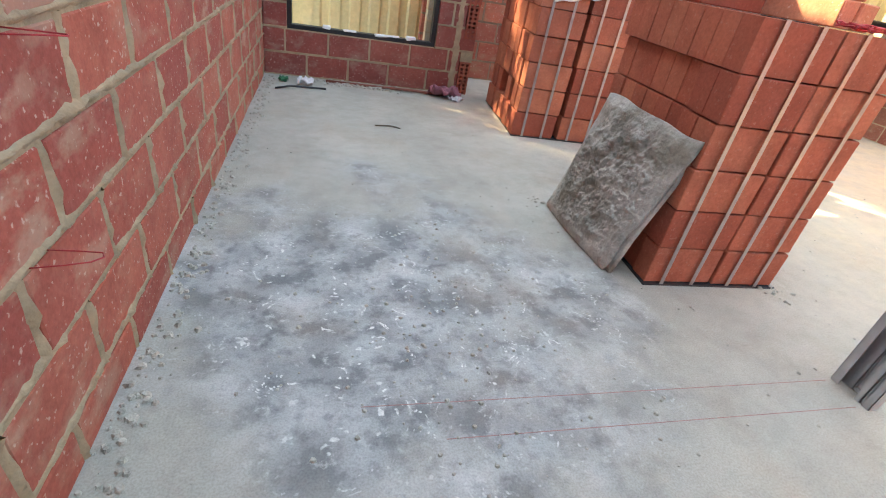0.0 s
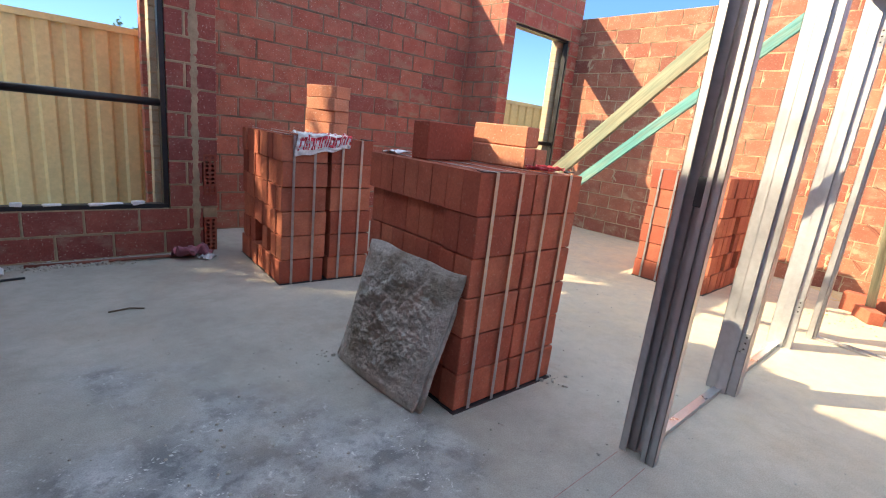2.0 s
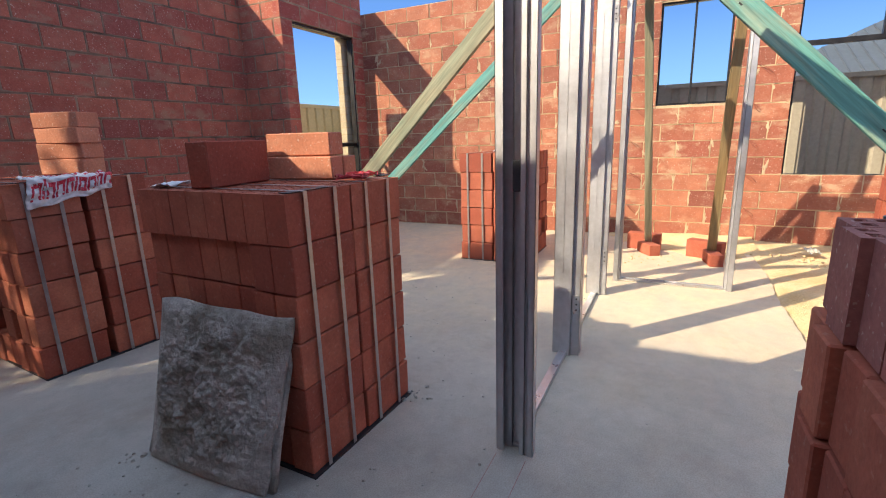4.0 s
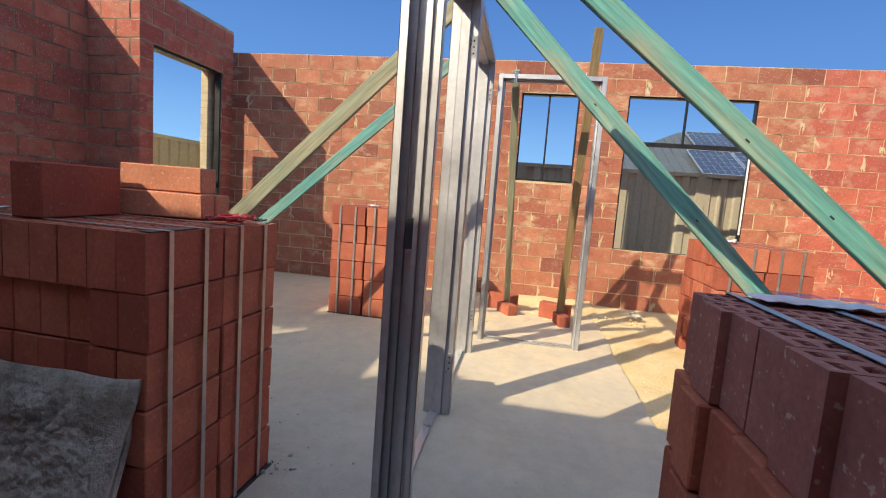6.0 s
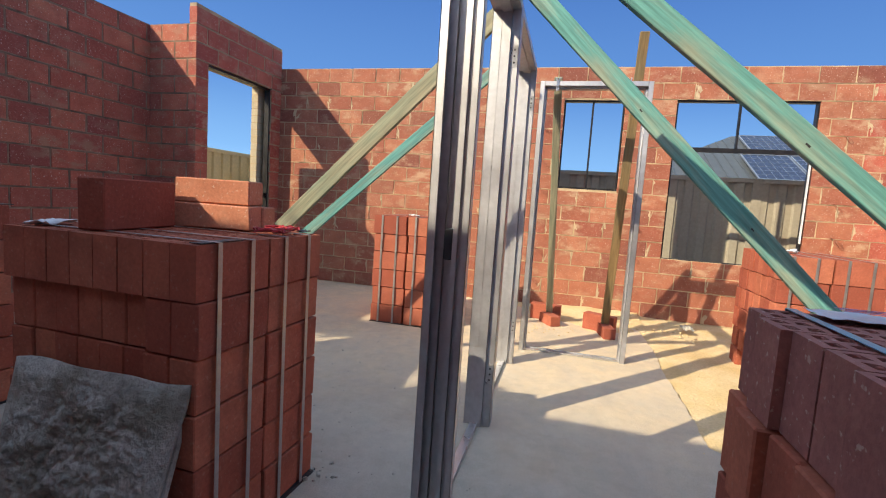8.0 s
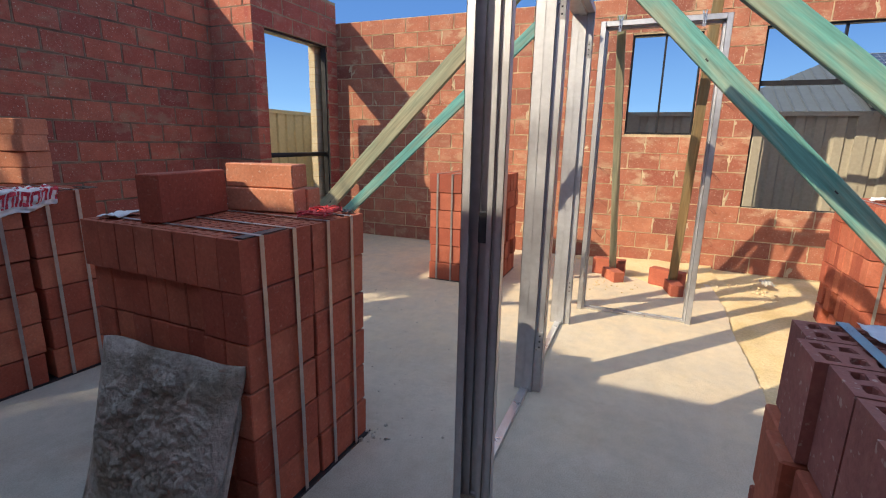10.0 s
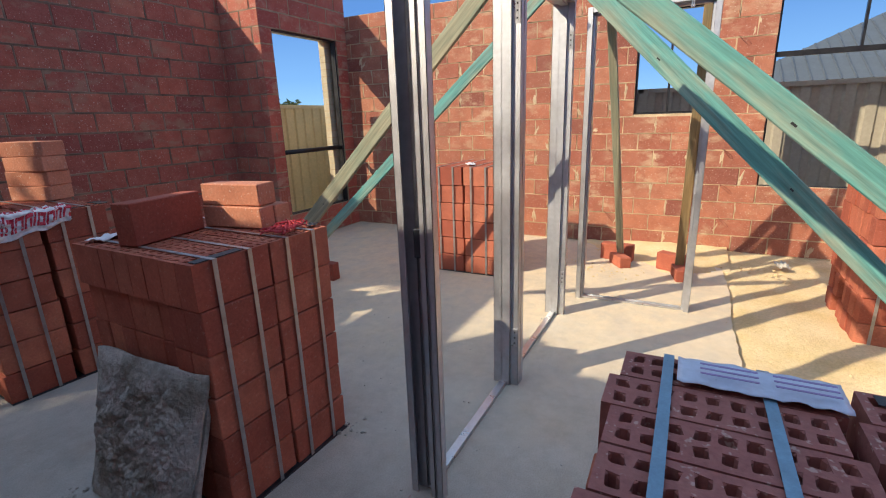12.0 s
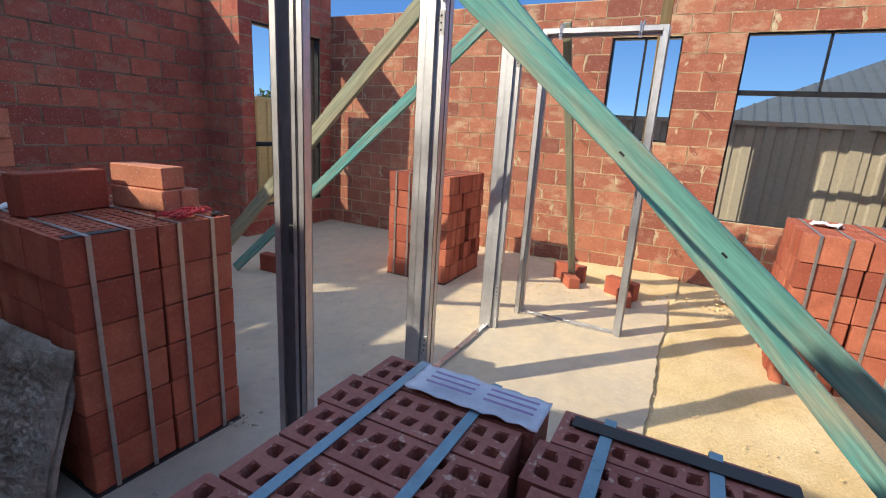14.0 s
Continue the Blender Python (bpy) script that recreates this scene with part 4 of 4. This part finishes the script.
def draped_label():
    """White and red wrapper hanging, crumpled, over the front edge of a pack."""
    wide = 0.38

    def surface(u, v):
        d = v * (0.235 - 0.07 * u)
        wob = 0.030 * abs(noise.noise(Vector((u * 7, v * 5, 3)))) + 0.010 * abs(noise.noise(Vector((u * 17, v * 11, 8))))
        if d < 0.09:
            return Vector((u * wide, 0.075 - d * 0.95, 0.010 + wob))
        return Vector((u * wide + 0.012 * math.sin(v * 5), -0.012 - wob, 0.012 - (d - 0.09) + 0.012 * noise.noise(Vector((u * 5, 0, 6)))))

    def sheet(u0, v0, u1, v1, nu, nv, lift):
        b = bmesh.new()
        rows = [[b.verts.new(surface(u0 + (u1 - u0) * i / nu, v0 + (v1 - v0) * j / nv) + Vector((0, -lift, lift))) for j in range(nv + 1)] for i in range(nu + 1)]
        for i in range(nu):
            for j in range(nv):
                b.faces.new((rows[i][j], rows[i][j + 1], rows[i + 1][j + 1], rows[i + 1][j]))
        return b

    bm = sheet(0, 0, 1, 1, 60, 44, 0.0)
    bm.normal_update()
    bmesh.ops.solidify(bm, geom=bm.faces[:], thickness=0.001)
    ob = part("wrapper", bm, M_PLASTIC, smooth=True)
    rng = random.Random(4)
    for v0, h in ((0.08, 0.25), (0.50, 0.36)):
        u = 0.05
        while u < 0.90:
            w = rng.uniform(0.085, 0.115)
            kind = rng.randrange(4)
            part("print_mark", sheet(u, v0 - (h * 0.35 if kind == 1 else 0), u + 0.026, v0 + h, 3, 8, 0.0018), M_PRINT, ob)
            if kind != 1:
                part("print_mark", sheet(u + 0.028, v0, u + w - 0.026, v0 + h * 0.28, 4, 4, 0.0018), M_PRINT, ob)
                part("print_mark", sheet(u + w - 0.026, v0, u + w, v0 + h, 3, 8, 0.0018), M_PRINT, ob)
                if kind != 2:
                    part("print_mark", sheet(u + 0.028, v0 + h * 0.74, u + w - 0.026, v0 + h, 4, 4, 0.0018), M_PRINT, ob)
                u += w + 0.014
            else:
                u += 0.045
    return ob


lab = draped_label()
lab.matrix_world = pose(1.59, 3.60, 0.985, 0, 0, -4.2)
tagged(part("top_sheet", boxes((1.50, 3.585, T + 0.0005, 2.17, 3.60, T + 0.0035), (2.13, 3.60, T + 0.0005, 2.19, 3.72, T + 0.0035)), M_BLACK_SHEET), "edge of a dark plastic cover sheet on a brick pack", "plastic sheet")
tagged(lab, "white plastic wrapper with red print draped over a brick pack", "wrapper")

# wrapper caught under the straps of the near pack
bm = bmesh.new()
n, k = 24, 8
rows = [[bm.verts.new((0.085 * (j / k - 0.5) + 0.004 * noise.noise(Vector((i * 0.5, 0, 9))), 0.225 * (i / n - 0.5), 0.004 + 0.007 * abs(noise.noise(Vector((i * 0.22, j * 0.4, 4)))))) for j in range(k + 1)] for i in range(n + 1)]
for i in range(n):
    for j in range(k):
        bm.faces.new((rows[i][j], rows[i][j + 1], rows[i + 1][j + 1], rows[i + 1][j]))
bm.normal_update()
bmesh.ops.solidify(bm, geom=bm.faces[:], thickness=0.001)
lab = part("wrapper", bm, M_BLUE_SHEET, smooth=True)
lab.matrix_world = pose(1.40, 0.385, T + 0.001)
tagged(lab, "pale bluish plastic wrapper held under straps on bricks", "wrapper")
for i in range(6):
    y0 = -0.065 + 0.10 * (i // 3)
    part("print_bar", boxes((-0.026 + 0.016 * (i % 3), y0 - 0.035, 0.0165, -0.021 + 0.016 * (i % 3), y0 + 0.045, 0.0172)), M_PRINT_BLUE, lab)
tagged(part("plastic_strip", boxes((1.408, -0.05, T + 0.001, 1.436, 0.235, T + 0.0025)), M_BLACK_SHEET), "black plastic strip along the edge of a brick pack", "plastic strip")

# red string and wire on the tall pack
bm = bmesh.new()
rng = random.Random(3)
pts = []
for i in range(90):
    a = i * 0.55
    pts.append((0.10 * math.cos(a) + rng.uniform(-0.02, 0.02), 0.05 * math.sin(a * 1.1) + rng.uniform(-0.014, 0.014), 0.006 + rng.uniform(0, 0.018)))
tube(bm, pts, 0.0032, 5)
ob = part("builder_string", bm, M_WIRE)
ob.matrix_world = pose(1.985, 1.965, T, 0, 0, 15)
tagged(ob, "tangled red builder's string lying on bricks", "string")
scrap("black_tag", pose(2.09, 1.915, T, 0, 0, 20), 0.06, 0.035, M_BLACK_SHEET, "black plastic scrap lying on bricks", "plastic scrap", 4, 0.012, 6)
scrap("plastic_scrap", pose(1.62, 2.56, T, 0, 0, 10), 0.13, 0.08, M_PLASTIC, "crumpled white plastic scrap on bricks", "plastic scrap", 6, 0.015, 8)
tagged(part("black_strip", boxes((1.515, 1.886, T - 0.002, 1.70, 1.925, T + 0.0005)), M_BLACK_SHEET), "black plastic tape along a brick pack's edge", "tape")
scrap("plastic_scrap", pose(4.62, 2.30, T, 0, 0, 30), 0.14, 0.08, M_PLASTIC, "crumpled white plastic scrap on bricks", "plastic scrap", 21, 0.02, 8)
scrap("plastic_scrap", pose(4.55, -0.66, T - 0.055, 0, 0, 60), 0.16, 0.10, M_PLASTIC, "crumpled white plastic scrap on bricks", "plastic scrap", 22, 0.03, 8)
scrap("plastic_scrap", pose(5.55, -0.30, 0.03, 0, 0, 10), 0.16, 0.09, M_RUBBLE, "pale plastic scrap half buried in sand", "plastic scrap", 23, 0.04, 10)
tagged(part("jamb_strip", boxes((6.025, -1.368, 0.95, 6.045, -1.355, 1.80)), M_PLASTIC), "white plastic strip against the window jamb", "strip")
# crumpled printed film by the window corner
scrap("crumpled_film", pose(1.19, 4.45, 0.0, 0, 0, 15), 0.26, 0.17, M_PURPLE, "crumpled reddish printed film on the floor", "film", 11, 0.075, 26)
scrap("crumpled_film", pose(1.28, 4.37, 0.0, 0, 0, 40), 0.12, 0.08, M_PLASTIC, "crumpled pale film scrap on the floor", "film", 12, 0.03, 14)
scrap("plastic_scrap", pose(-0.06, 4.40, 0.0, 0, 0, 0), 0.07, 0.05, M_GREEN_BITS, "green plastic scrap on the floor", "plastic scrap", 13, 0.04, 8)
scrap("plastic_scrap", pose(0.10, 4.36, 0.0, 0, 0, 0), 0.12, 0.08, M_PLASTIC, "clear pale plastic scrap on the floor", "plastic scrap", 14, 0.05, 8)
bm = bmesh.new()
tube(bm, [(-0.10, 4.18, 0.006), (0.0, 4.22, 0.02), (0.12, 4.26, 0.012), (0.25, 4.29, 0.006)], 0.008)
tagged(part("stick", bm, M_BLACK_SHEET, smooth=True), "dark stick on the floor by the wall", "stick")
bm = bmesh.new()
tube(bm, [(0.25, 4.50, 0.012), (0.6, 4.49, 0.012), (0.95, 4.46, 0.02), (1.2, 4.47, 0.008)], 0.012)
tagged(part("strip", bm, M_TIE, smooth=True), "muddy strip lying along the wall foot", "strip")
bm = bmesh.new()
tube(bm, [(0.56, 3.55, 0.004), (0.66, 3.56, 0.006), (0.72, 3.53, 0.004)], 0.005)
tagged(part("twig", bm, M_BARK), "small dark twig on the slab", "twig")


def crumbs(name, spots, label, material=M_RUBBLE):
    """Scattered crumbs: (x, y, spread x, spread y, count, size)."""
    rng = random.Random(len(spots) * 7 + len(label))
    verts, faces = [], []
    for x, y, sx, sy, n, s in spots:
        for _ in range(n):
            c = Vector((rng.gauss(x, sx), rng.gauss(y, sy), 0))
            r = s * rng.uniform(0.3, 1.0) ** 2 + 0.0015
            if c.x < LEFT + r + 0.004 or c.y > 4.58:
                continue
            b = len(verts)
            a0 = rng.uniform(0, 6)
            ring = 5
            for i in range(ring):
                a = a0 + 2 * math.pi * i / ring
                verts.append((c.x + r * math.cos(a) * rng.uniform(0.7, 1.3), c.y + r * math.sin(a) * rng.uniform(0.7, 1.3), 0.0005))
            for i in range(ring):
                a = a0 + 2 * math.pi * (i + 0.3) / ring
                verts.append((c.x + 0.6 * r * math.cos(a), c.y + 0.6 * r * math.sin(a), r * rng.uniform(0.5, 0.9)))
            faces.extend((b + i, b + (i + 1) % ring, b + ring + (i + 1) % ring, b + ring + i) for i in range(ring))
            faces.append(tuple(b + ring + i for i in range(ring)))
    me = bpy.data.meshes.new(name)
    me.from_pydata(verts, [], faces)
    me.materials.append(material)
    return tagged(new(name, me), label, "crumbs", kind="stuff")


crumbs("mortar_crumbs", [(LEFT + 0.05, 1.2 + 0.35 * i, 0.026, 0.16, 42, 0.013) for i in range(10)] + [(0.35 + 0.12 * i, 4.50, 0.09, 0.04, 90, 0.022) for i in range(4)], "mortar crumbs along the foot of the wall")
crumbs("floor_crumbs", [(0.95, 1.9, 0.5, 0.6, 260, 0.006), (0.55, 1.6, 0.25, 0.35, 160, 0.008), (2.3, 1.8, 0.7, 0.7, 90, 0.005), (3.6, 2.6, 0.6, 0.5, 60, 0.006), (1.30, 2.6, 0.03, 0.04, 10, 0.012), (2.12, 1.83, 0.05, 0.03, 14, 0.016), (1.30, 4.43, 0.05, 0.04, 14, 0.014)], "pale crumbs of mortar on the slab")
crumbs("sand_clods", [(3.4, -0.25, 0.5, 0.2, 90, 0.006), (3.2, -0.7, 0.3, 0.3, 80, 0.008), (4.0, 0.05, 0.4, 0.06, 60, 0.006), (5.3, -0.2, 0.15, 0.12, 40, 0.018), (5.0, 1.1, 0.12, 0.2, 60, 0.012)], "clods and stones on the sand", M_SAND)

# wire wall ties poking from the joints
rng = random.Random(17)
tie_at = [("e", y, z) for y in (1.30, 0.22, -1.62) for z in (0.35, 0.69, 1.03, 1.37, 1.71, 2.05)] + [("w", y, z) for y, z in ((1.30, 0.455), (1.36, 0.80))]
for wall_id, a, z in tie_at:
    bm = bmesh.new()
    d = rng.uniform(-0.02, 0.02)
    if wall_id == "e":
        loop = [(0.0, 0.0, 0.0), (0.02, 0.01, -0.004), (0.03, 0.05 + d, -0.03), (0.035, 0.085 + d, -0.06), (0.03, 0.10 + d, -0.085), (0.024, 0.088 + d, -0.095), (0.022, 0.055 + d, -0.065), (0.018, 0.02, -0.025), (0.0, 0.012, -0.01)]
    else:
        loop = [(0.0, 0.0, 0.0), (0.05, 0.004, 0.004), (0.085, 0.012, 0.006), (0.098, 0.03, 0.004), (0.09, 0.047, 0.002), (0.05, 0.052, 0.001), (0.0, 0.055, 0.0)]
    tube(bm, loop, 0.0022 if wall_id == "e" else 0.0014, 6)
    ob = part("wall_tie", bm, M_TIE if wall_id == "e" else M_WIRE, smooth=True)
    ob.matrix_world = pose(XB, a + rng.uniform(-0.02, 0.02), z, 0, 0, 180) if wall_id == "e" else pose(LEFT, a, z)
    tagged(ob, "rusty wire wall tie poking out of a joint", "wall tie", group="wall ties")

# chalk lines on the slab
for i, y in enumerate((1.245, 1.355)):
    tagged(part("chalk_line", boxes((0.35 if i else 0.55, y - 0.0012, 0.0002, 1.87, y + 0.0012, 0.0006)), M_CHALK), "thin red chalk setting-out line on the slab", "chalk line", group="chalk lines")


# ---- far sky, all round the horizon ----
def sky_backdrop(radius, top):
    m, n, k, p = mat("far_sky")
    sep = n.new("ShaderNodeSeparateXYZ")
    k.new(position(n, k, (1, 1, 1.0 / top)), sep.inputs[0])
    col = ramp(n, k, sep.outputs["Z"], [(0.0, (0.115, 0.235, 0.405)), (0.2, (0.062, 0.155, 0.335)), (0.45, (0.032, 0.096, 0.262)), (1.0, (0.016, 0.056, 0.195))])
    em = n.new("ShaderNodeEmission")
    k.new(col, em.inputs[0])
    em.inputs[1].default_value = 1.25
    k.new(em.outputs[0], n["Material Output"].inputs[0])
    bm = bmesh.new()
    lo = [bm.verts.new((radius * math.cos(a), radius * math.sin(a), -3.0)) for a in (2 * math.pi * i / 96 for i in range(96))]
    hi = [bm.verts.new((v.co.x, v.co.y, top)) for v in lo]
    for i in range(96):
        bm.faces.new((lo[i], hi[i], hi[(i + 1) % 96], lo[(i + 1) % 96]))
    return tagged(part("backdrop", bm, m, smooth=True), "clear blue sky towards the horizon", "sky", kind="structure")


sky_backdrop(70.0, 34.0)


# ---- fences, neighbours, trees ----
def fence(m, length, top, material, label):
    """Ribbed steel sheets in posts with a top and a bottom rail."""
    fe = empty("fence", m)
    tagged(fe, label, "fence")
    pitch = 0.19
    n = int(length / 2.36) + 1
    for s in range(n):
        x0 = s * 2.36
        bm = bmesh.new()
        prof, x = [], 0.0
        while x < 2.33:
            prof += [(x, 0.0), (x + 0.085, 0.0), (x + 0.105, 0.022), (x + 0.17, 0.022)]
            x += pitch
        prof = [q for q in prof if q[0] <= 2.34]
        lo = [bm.verts.new((a, b, -0.1)) for a, b in prof]
        hi = [bm.verts.new((a, b, top - 0.02)) for a, b in prof]
        for i in range(len(prof) - 1):
            bm.faces.new((lo[i], lo[i + 1], hi[i + 1], hi[i]))
        bm.normal_update()
        bmesh.ops.solidify(bm, geom=bm.faces[:], thickness=0.0015)
        sh = part("sheet", bm, material, fe)
        sh.location = (x0 + 0.01, 0, 0)
        po = part("post", boxes((-0.085, -0.012, -0.1, 0.025, 0.04, top)), material, fe)
        po.location = (x0, 0, 0)
        ra = part("rail", boxes((0.03, -0.012, top - 0.05, 2.33, 0.035, top)), material, fe)
        ra.location = (x0, 0, 0)
    return fe


fence(pose(-7.0, 5.80, 0), 14.0, 1.665, M_FENCE, "cream ribbed steel boundary fence in sunshine")
fence(pose(7.08, 5.78, 0, 0, 0, -90), 18.0, 1.665, M_FENCE_SIDE_SHADED, "cream ribbed steel boundary fence partly in shade")


def hip_roof(name, m, w, d, eave, ridge, label):
    """A house with a ribbed hip roof; local x across, y along the ridge."""
    ho = empty(name, m)
    tagged(ho, label, "house")
    part("wall", boxes((0.4, 0.4, -0.1, w - 0.4, d - 0.4, eave)), M_RENDERED, ho)
    bm = bmesh.new()
    r0, r1 = w / 2, d - w / 2
    c = [bm.verts.new(q) for q in ((0, 0, eave), (w, 0, eave), (w, d, eave), (0, d, eave), (w / 2, r0, ridge), (w / 2, r1, ridge))]
    for f in ((0, 1, 4), (1, 2, 5, 4), (2, 3, 5), (3, 0, 4, 5)):
        bm.faces.new([c[i] for i in f])
    bm.faces.new((c[3], c[2], c[1], c[0]))
    roof = part("roof", bm, M_ROOF, ho)
    for i in range(int(d / 0.22)):
        y = 0.1 + i * 0.22
        t = min(1.0, y / r0, (d - y) / r0) * 0.985
        rb = bmesh.new()
        a, b = Vector((0.0, y, eave + 0.012)), Vector((w / 2 * t, y, eave + 0.012 + (ridge - eave) * t))
        tube(rb, [a, b], 0.02, 4)
        part("rib", rb, M_ROOF, roof)
    part("gutter", boxes((-0.11, -0.1, eave - 0.11, 0.0, d + 0.1, eave + 0.01)), M_ROOF, ho)
    return ho


h1 = hip_roof("house", pose(12.0, -14.0, 0), 6.6, 14.1, 1.85, 3.44, "neighbour's house with a grey ribbed metal hip roof")
slope = math.degrees(math.atan2(3.44 - 1.85, 3.3))
for r in range(2):
    for c in range(6):
        pan = new("solar_panel")
        pan.matrix_world = pose(12.0, 0, 1.85, 0, -slope, 0) @ pose(0.30 + 1.78 * r, -2.95 - 0.3 * r - 1.06 * (c + 1), 0.07) @ Matrix.Diagonal((0.95 if r == 0 else 0.8, 1, 1, 1))
        tagged(pan, "dark solar panel with a pale metal rim", "solar panel", group="solar panels")
        part("glass", boxes((0.03, 0.03, 0.0, 1.66, 1.0, 0.03)), M_PANEL, pan)
        part("rim", boxes((0, 0, 0, 1.69, 0.03, 0.04), (0, 1.0, 0, 1.69, 1.03, 0.04), (0, 0.03, 0, 0.03, 1.0, 0.04), (1.66, 0.03, 0, 1.69, 1.0, 0.04)), M_ALU, pan)
        part("grid", boxes(*[(0.03 + 0.27 * i, 0.03, 0.030, 0.036 + 0.27 * i, 1.0, 0.033) for i in range(1, 6)], *[(0.03, 0.03 + 0.16 * i, 0.030, 1.66, 0.036 + 0.16 * i, 0.033) for i in range(1, 6)]), M_ALU, pan)
hip_roof("house", pose(22.0, 4.0, 0), 8.0, 13.0, 2.0, 3.6, "distant neighbour's house with a grey roof")


def tree(m, height, crown, seed, label, clumps=260, trunk=0.45, leaf=0.07):
    """Tapered trunk, limbs, and a crown of many small leaves in uneven clumps."""
    tr = empty("tree", m)
    tagged(tr, label, "tree", group="trees beyond the fence")
    rng = random.Random(seed)
    bm = bmesh.new()
    limbs = [((0, 0, -0.1), (0.05, 0.02, height * trunk), 0.055 * height / 3, 0.04 * height / 3)]
    tips = []
    for i in range(11):
        a = i * 2.4 + rng.uniform(-0.3, 0.3)
        r = crown * rng.uniform(0.45, 0.95)
        z0 = height * (trunk * 0.8 + 0.03 * i)
        tip = (r * math.cos(a), r * math.sin(a), min(height * 0.98, z0 + height * rng.uniform(0.12, 0.34)))
        limbs.append(((0.04, 0.02, z0 * 0.95), tip, 0.018 * height / 3, 0.006))
        tips.append(Vector(tip))
    tips.append(Vector((0, 0, height * 0.95)))
    for a, b, r0, r1 in limbs:
        a, b = Vector(a), Vector(b)
        q = (b - a).to_track_quat("Z", "Y").to_matrix().to_4x4()
        bmesh.ops.create_cone(bm, cap_ends=True, segments=7, radius1=r0, radius2=r1, depth=(b - a).length, matrix=Matrix.Translation((a + b) / 2) @ q)
    part("trunk", bm, M_BARK, tr)
    verts, faces = [], []
    for _ in range(clumps):
        t = tips[rng.randrange(len(tips))]
        base = t * rng.uniform(0.75, 1.0) if t.length > 0.2 else t
        c = Vector((base.x, base.y, t.z * rng.uniform(0.9, 1.04))) + Vector((rng.gauss(0, 1), rng.gauss(0, 1), rng.gauss(0, 0.7))) * crown * 0.22
        for _ in range(14):
            p = c + Vector((rng.gauss(0, 1), rng.gauss(0, 1), rng.gauss(0, 1))) * crown * 0.06
            u = Vector((rng.uniform(-1, 1), rng.uniform(-1, 1), rng.uniform(-1, 1))).normalized()
            w = u.cross(Vector((rng.uniform(-1, 1), rng.uniform(-1, 1), rng.uniform(-1, 1)))).normalized()
            s = leaf * rng.uniform(0.6, 1.3)
            b = len(verts)
            verts.extend([p - u * s, p + w * s * 0.35, p + u * s, p - w * s * 0.35])
            faces.append((b, b + 1, b + 2, b + 3))
    me = bpy.data.meshes.new("crown")
    me.from_pydata([tuple(v) for v in verts], [], faces)
    me.materials.append(M_LEAF)
    ob = new("crown", me)
    ob.parent = tr
    return tr


tree(pose(3.25, 17.5, 0), 3.0, 0.75, 3, "small green tree beyond the fence", clumps=130)
tree(pose(20.5, 21.0, 0), 2.85, 1.1, 5, "round green tree beyond the fence", clumps=160, leaf=0.12)


def broad_tree(m, trunk_top, lobes, seed, label, leaf=0.075):
    """A forked trunk with limbs into lobes of foliage: (x, z, half width, half height, leaves), thin where two lobes meet."""
    tr = empty("tree", m)
    tagged(tr, label, "tree", group="trees beyond the fence")
    rng = random.Random(seed)
    bm = bmesh.new()
    verts, faces = [], []
    fork = Vector((0.0, 0.0, trunk_top))
    for (a, b, r0, r1) in [(Vector((0, 0, -0.1)), fork, 0.13, 0.09)] + [(fork, Vector((x, 0.0, z)), 0.045, 0.012) for x, z, _, _, _ in lobes if z < 6.0]:
        q = (b - a).to_track_quat("Z", "Y").to_matrix().to_4x4()
        bmesh.ops.create_cone(bm, cap_ends=True, segments=8, radius1=r0, radius2=r1, depth=(b - a).length, matrix=Matrix.Translation((a + b) / 2) @ q)
    part("trunk", bm, M_BARK, tr)
    for x, z, rx, rz, count in lobes:
        for _ in range(count):
            a, r = rng.uniform(0, 2 * math.pi), math.sqrt(rng.random())
            p = Vector((x + rx * r * math.cos(a), rng.gauss(0, 0.22), z + rz * r * math.sin(a)))
            u = Vector((rng.uniform(-1, 1), rng.uniform(-1, 1), rng.uniform(-1, 1))).normalized()
            w = u.cross(Vector((rng.uniform(-1, 1), rng.uniform(-1, 1), rng.uniform(-1, 1)))).normalized()
            s = leaf * rng.uniform(0.6, 1.3)
            b = len(verts)
            verts.extend([tuple(p - u * s), tuple(p + w * s * 0.4), tuple(p + u * s), tuple(p - w * s * 0.4)])
            faces.append((b, b + 1, b + 2, b + 3))
    me = bpy.data.meshes.new("crown")
    me.from_pydata(verts, [], faces)
    me.materials.append(M_LEAF)
    new("crown", me).parent = tr
    return tr


broad_tree(pose(-3.2, 8.0, 0), 3.1,
           [(-0.80, 4.8, 0.42, 0.95, 1400), (-0.48, 5.55, 0.40, 0.20, 420), (0.08, 5.55, 0.36, 0.18, 330), (-0.45, 4.15, 0.50, 0.42, 750), (0.10, 4.95, 0.42, 0.45, 45),
            (0.42, 4.20, 0.26, 0.38, 330), (1.05, 4.10, 0.40, 0.48, 800), (1.05, 5.95, 0.34, 0.22, 380)],
           7, "leafy green tree beyond the fence throwing dappled shade")
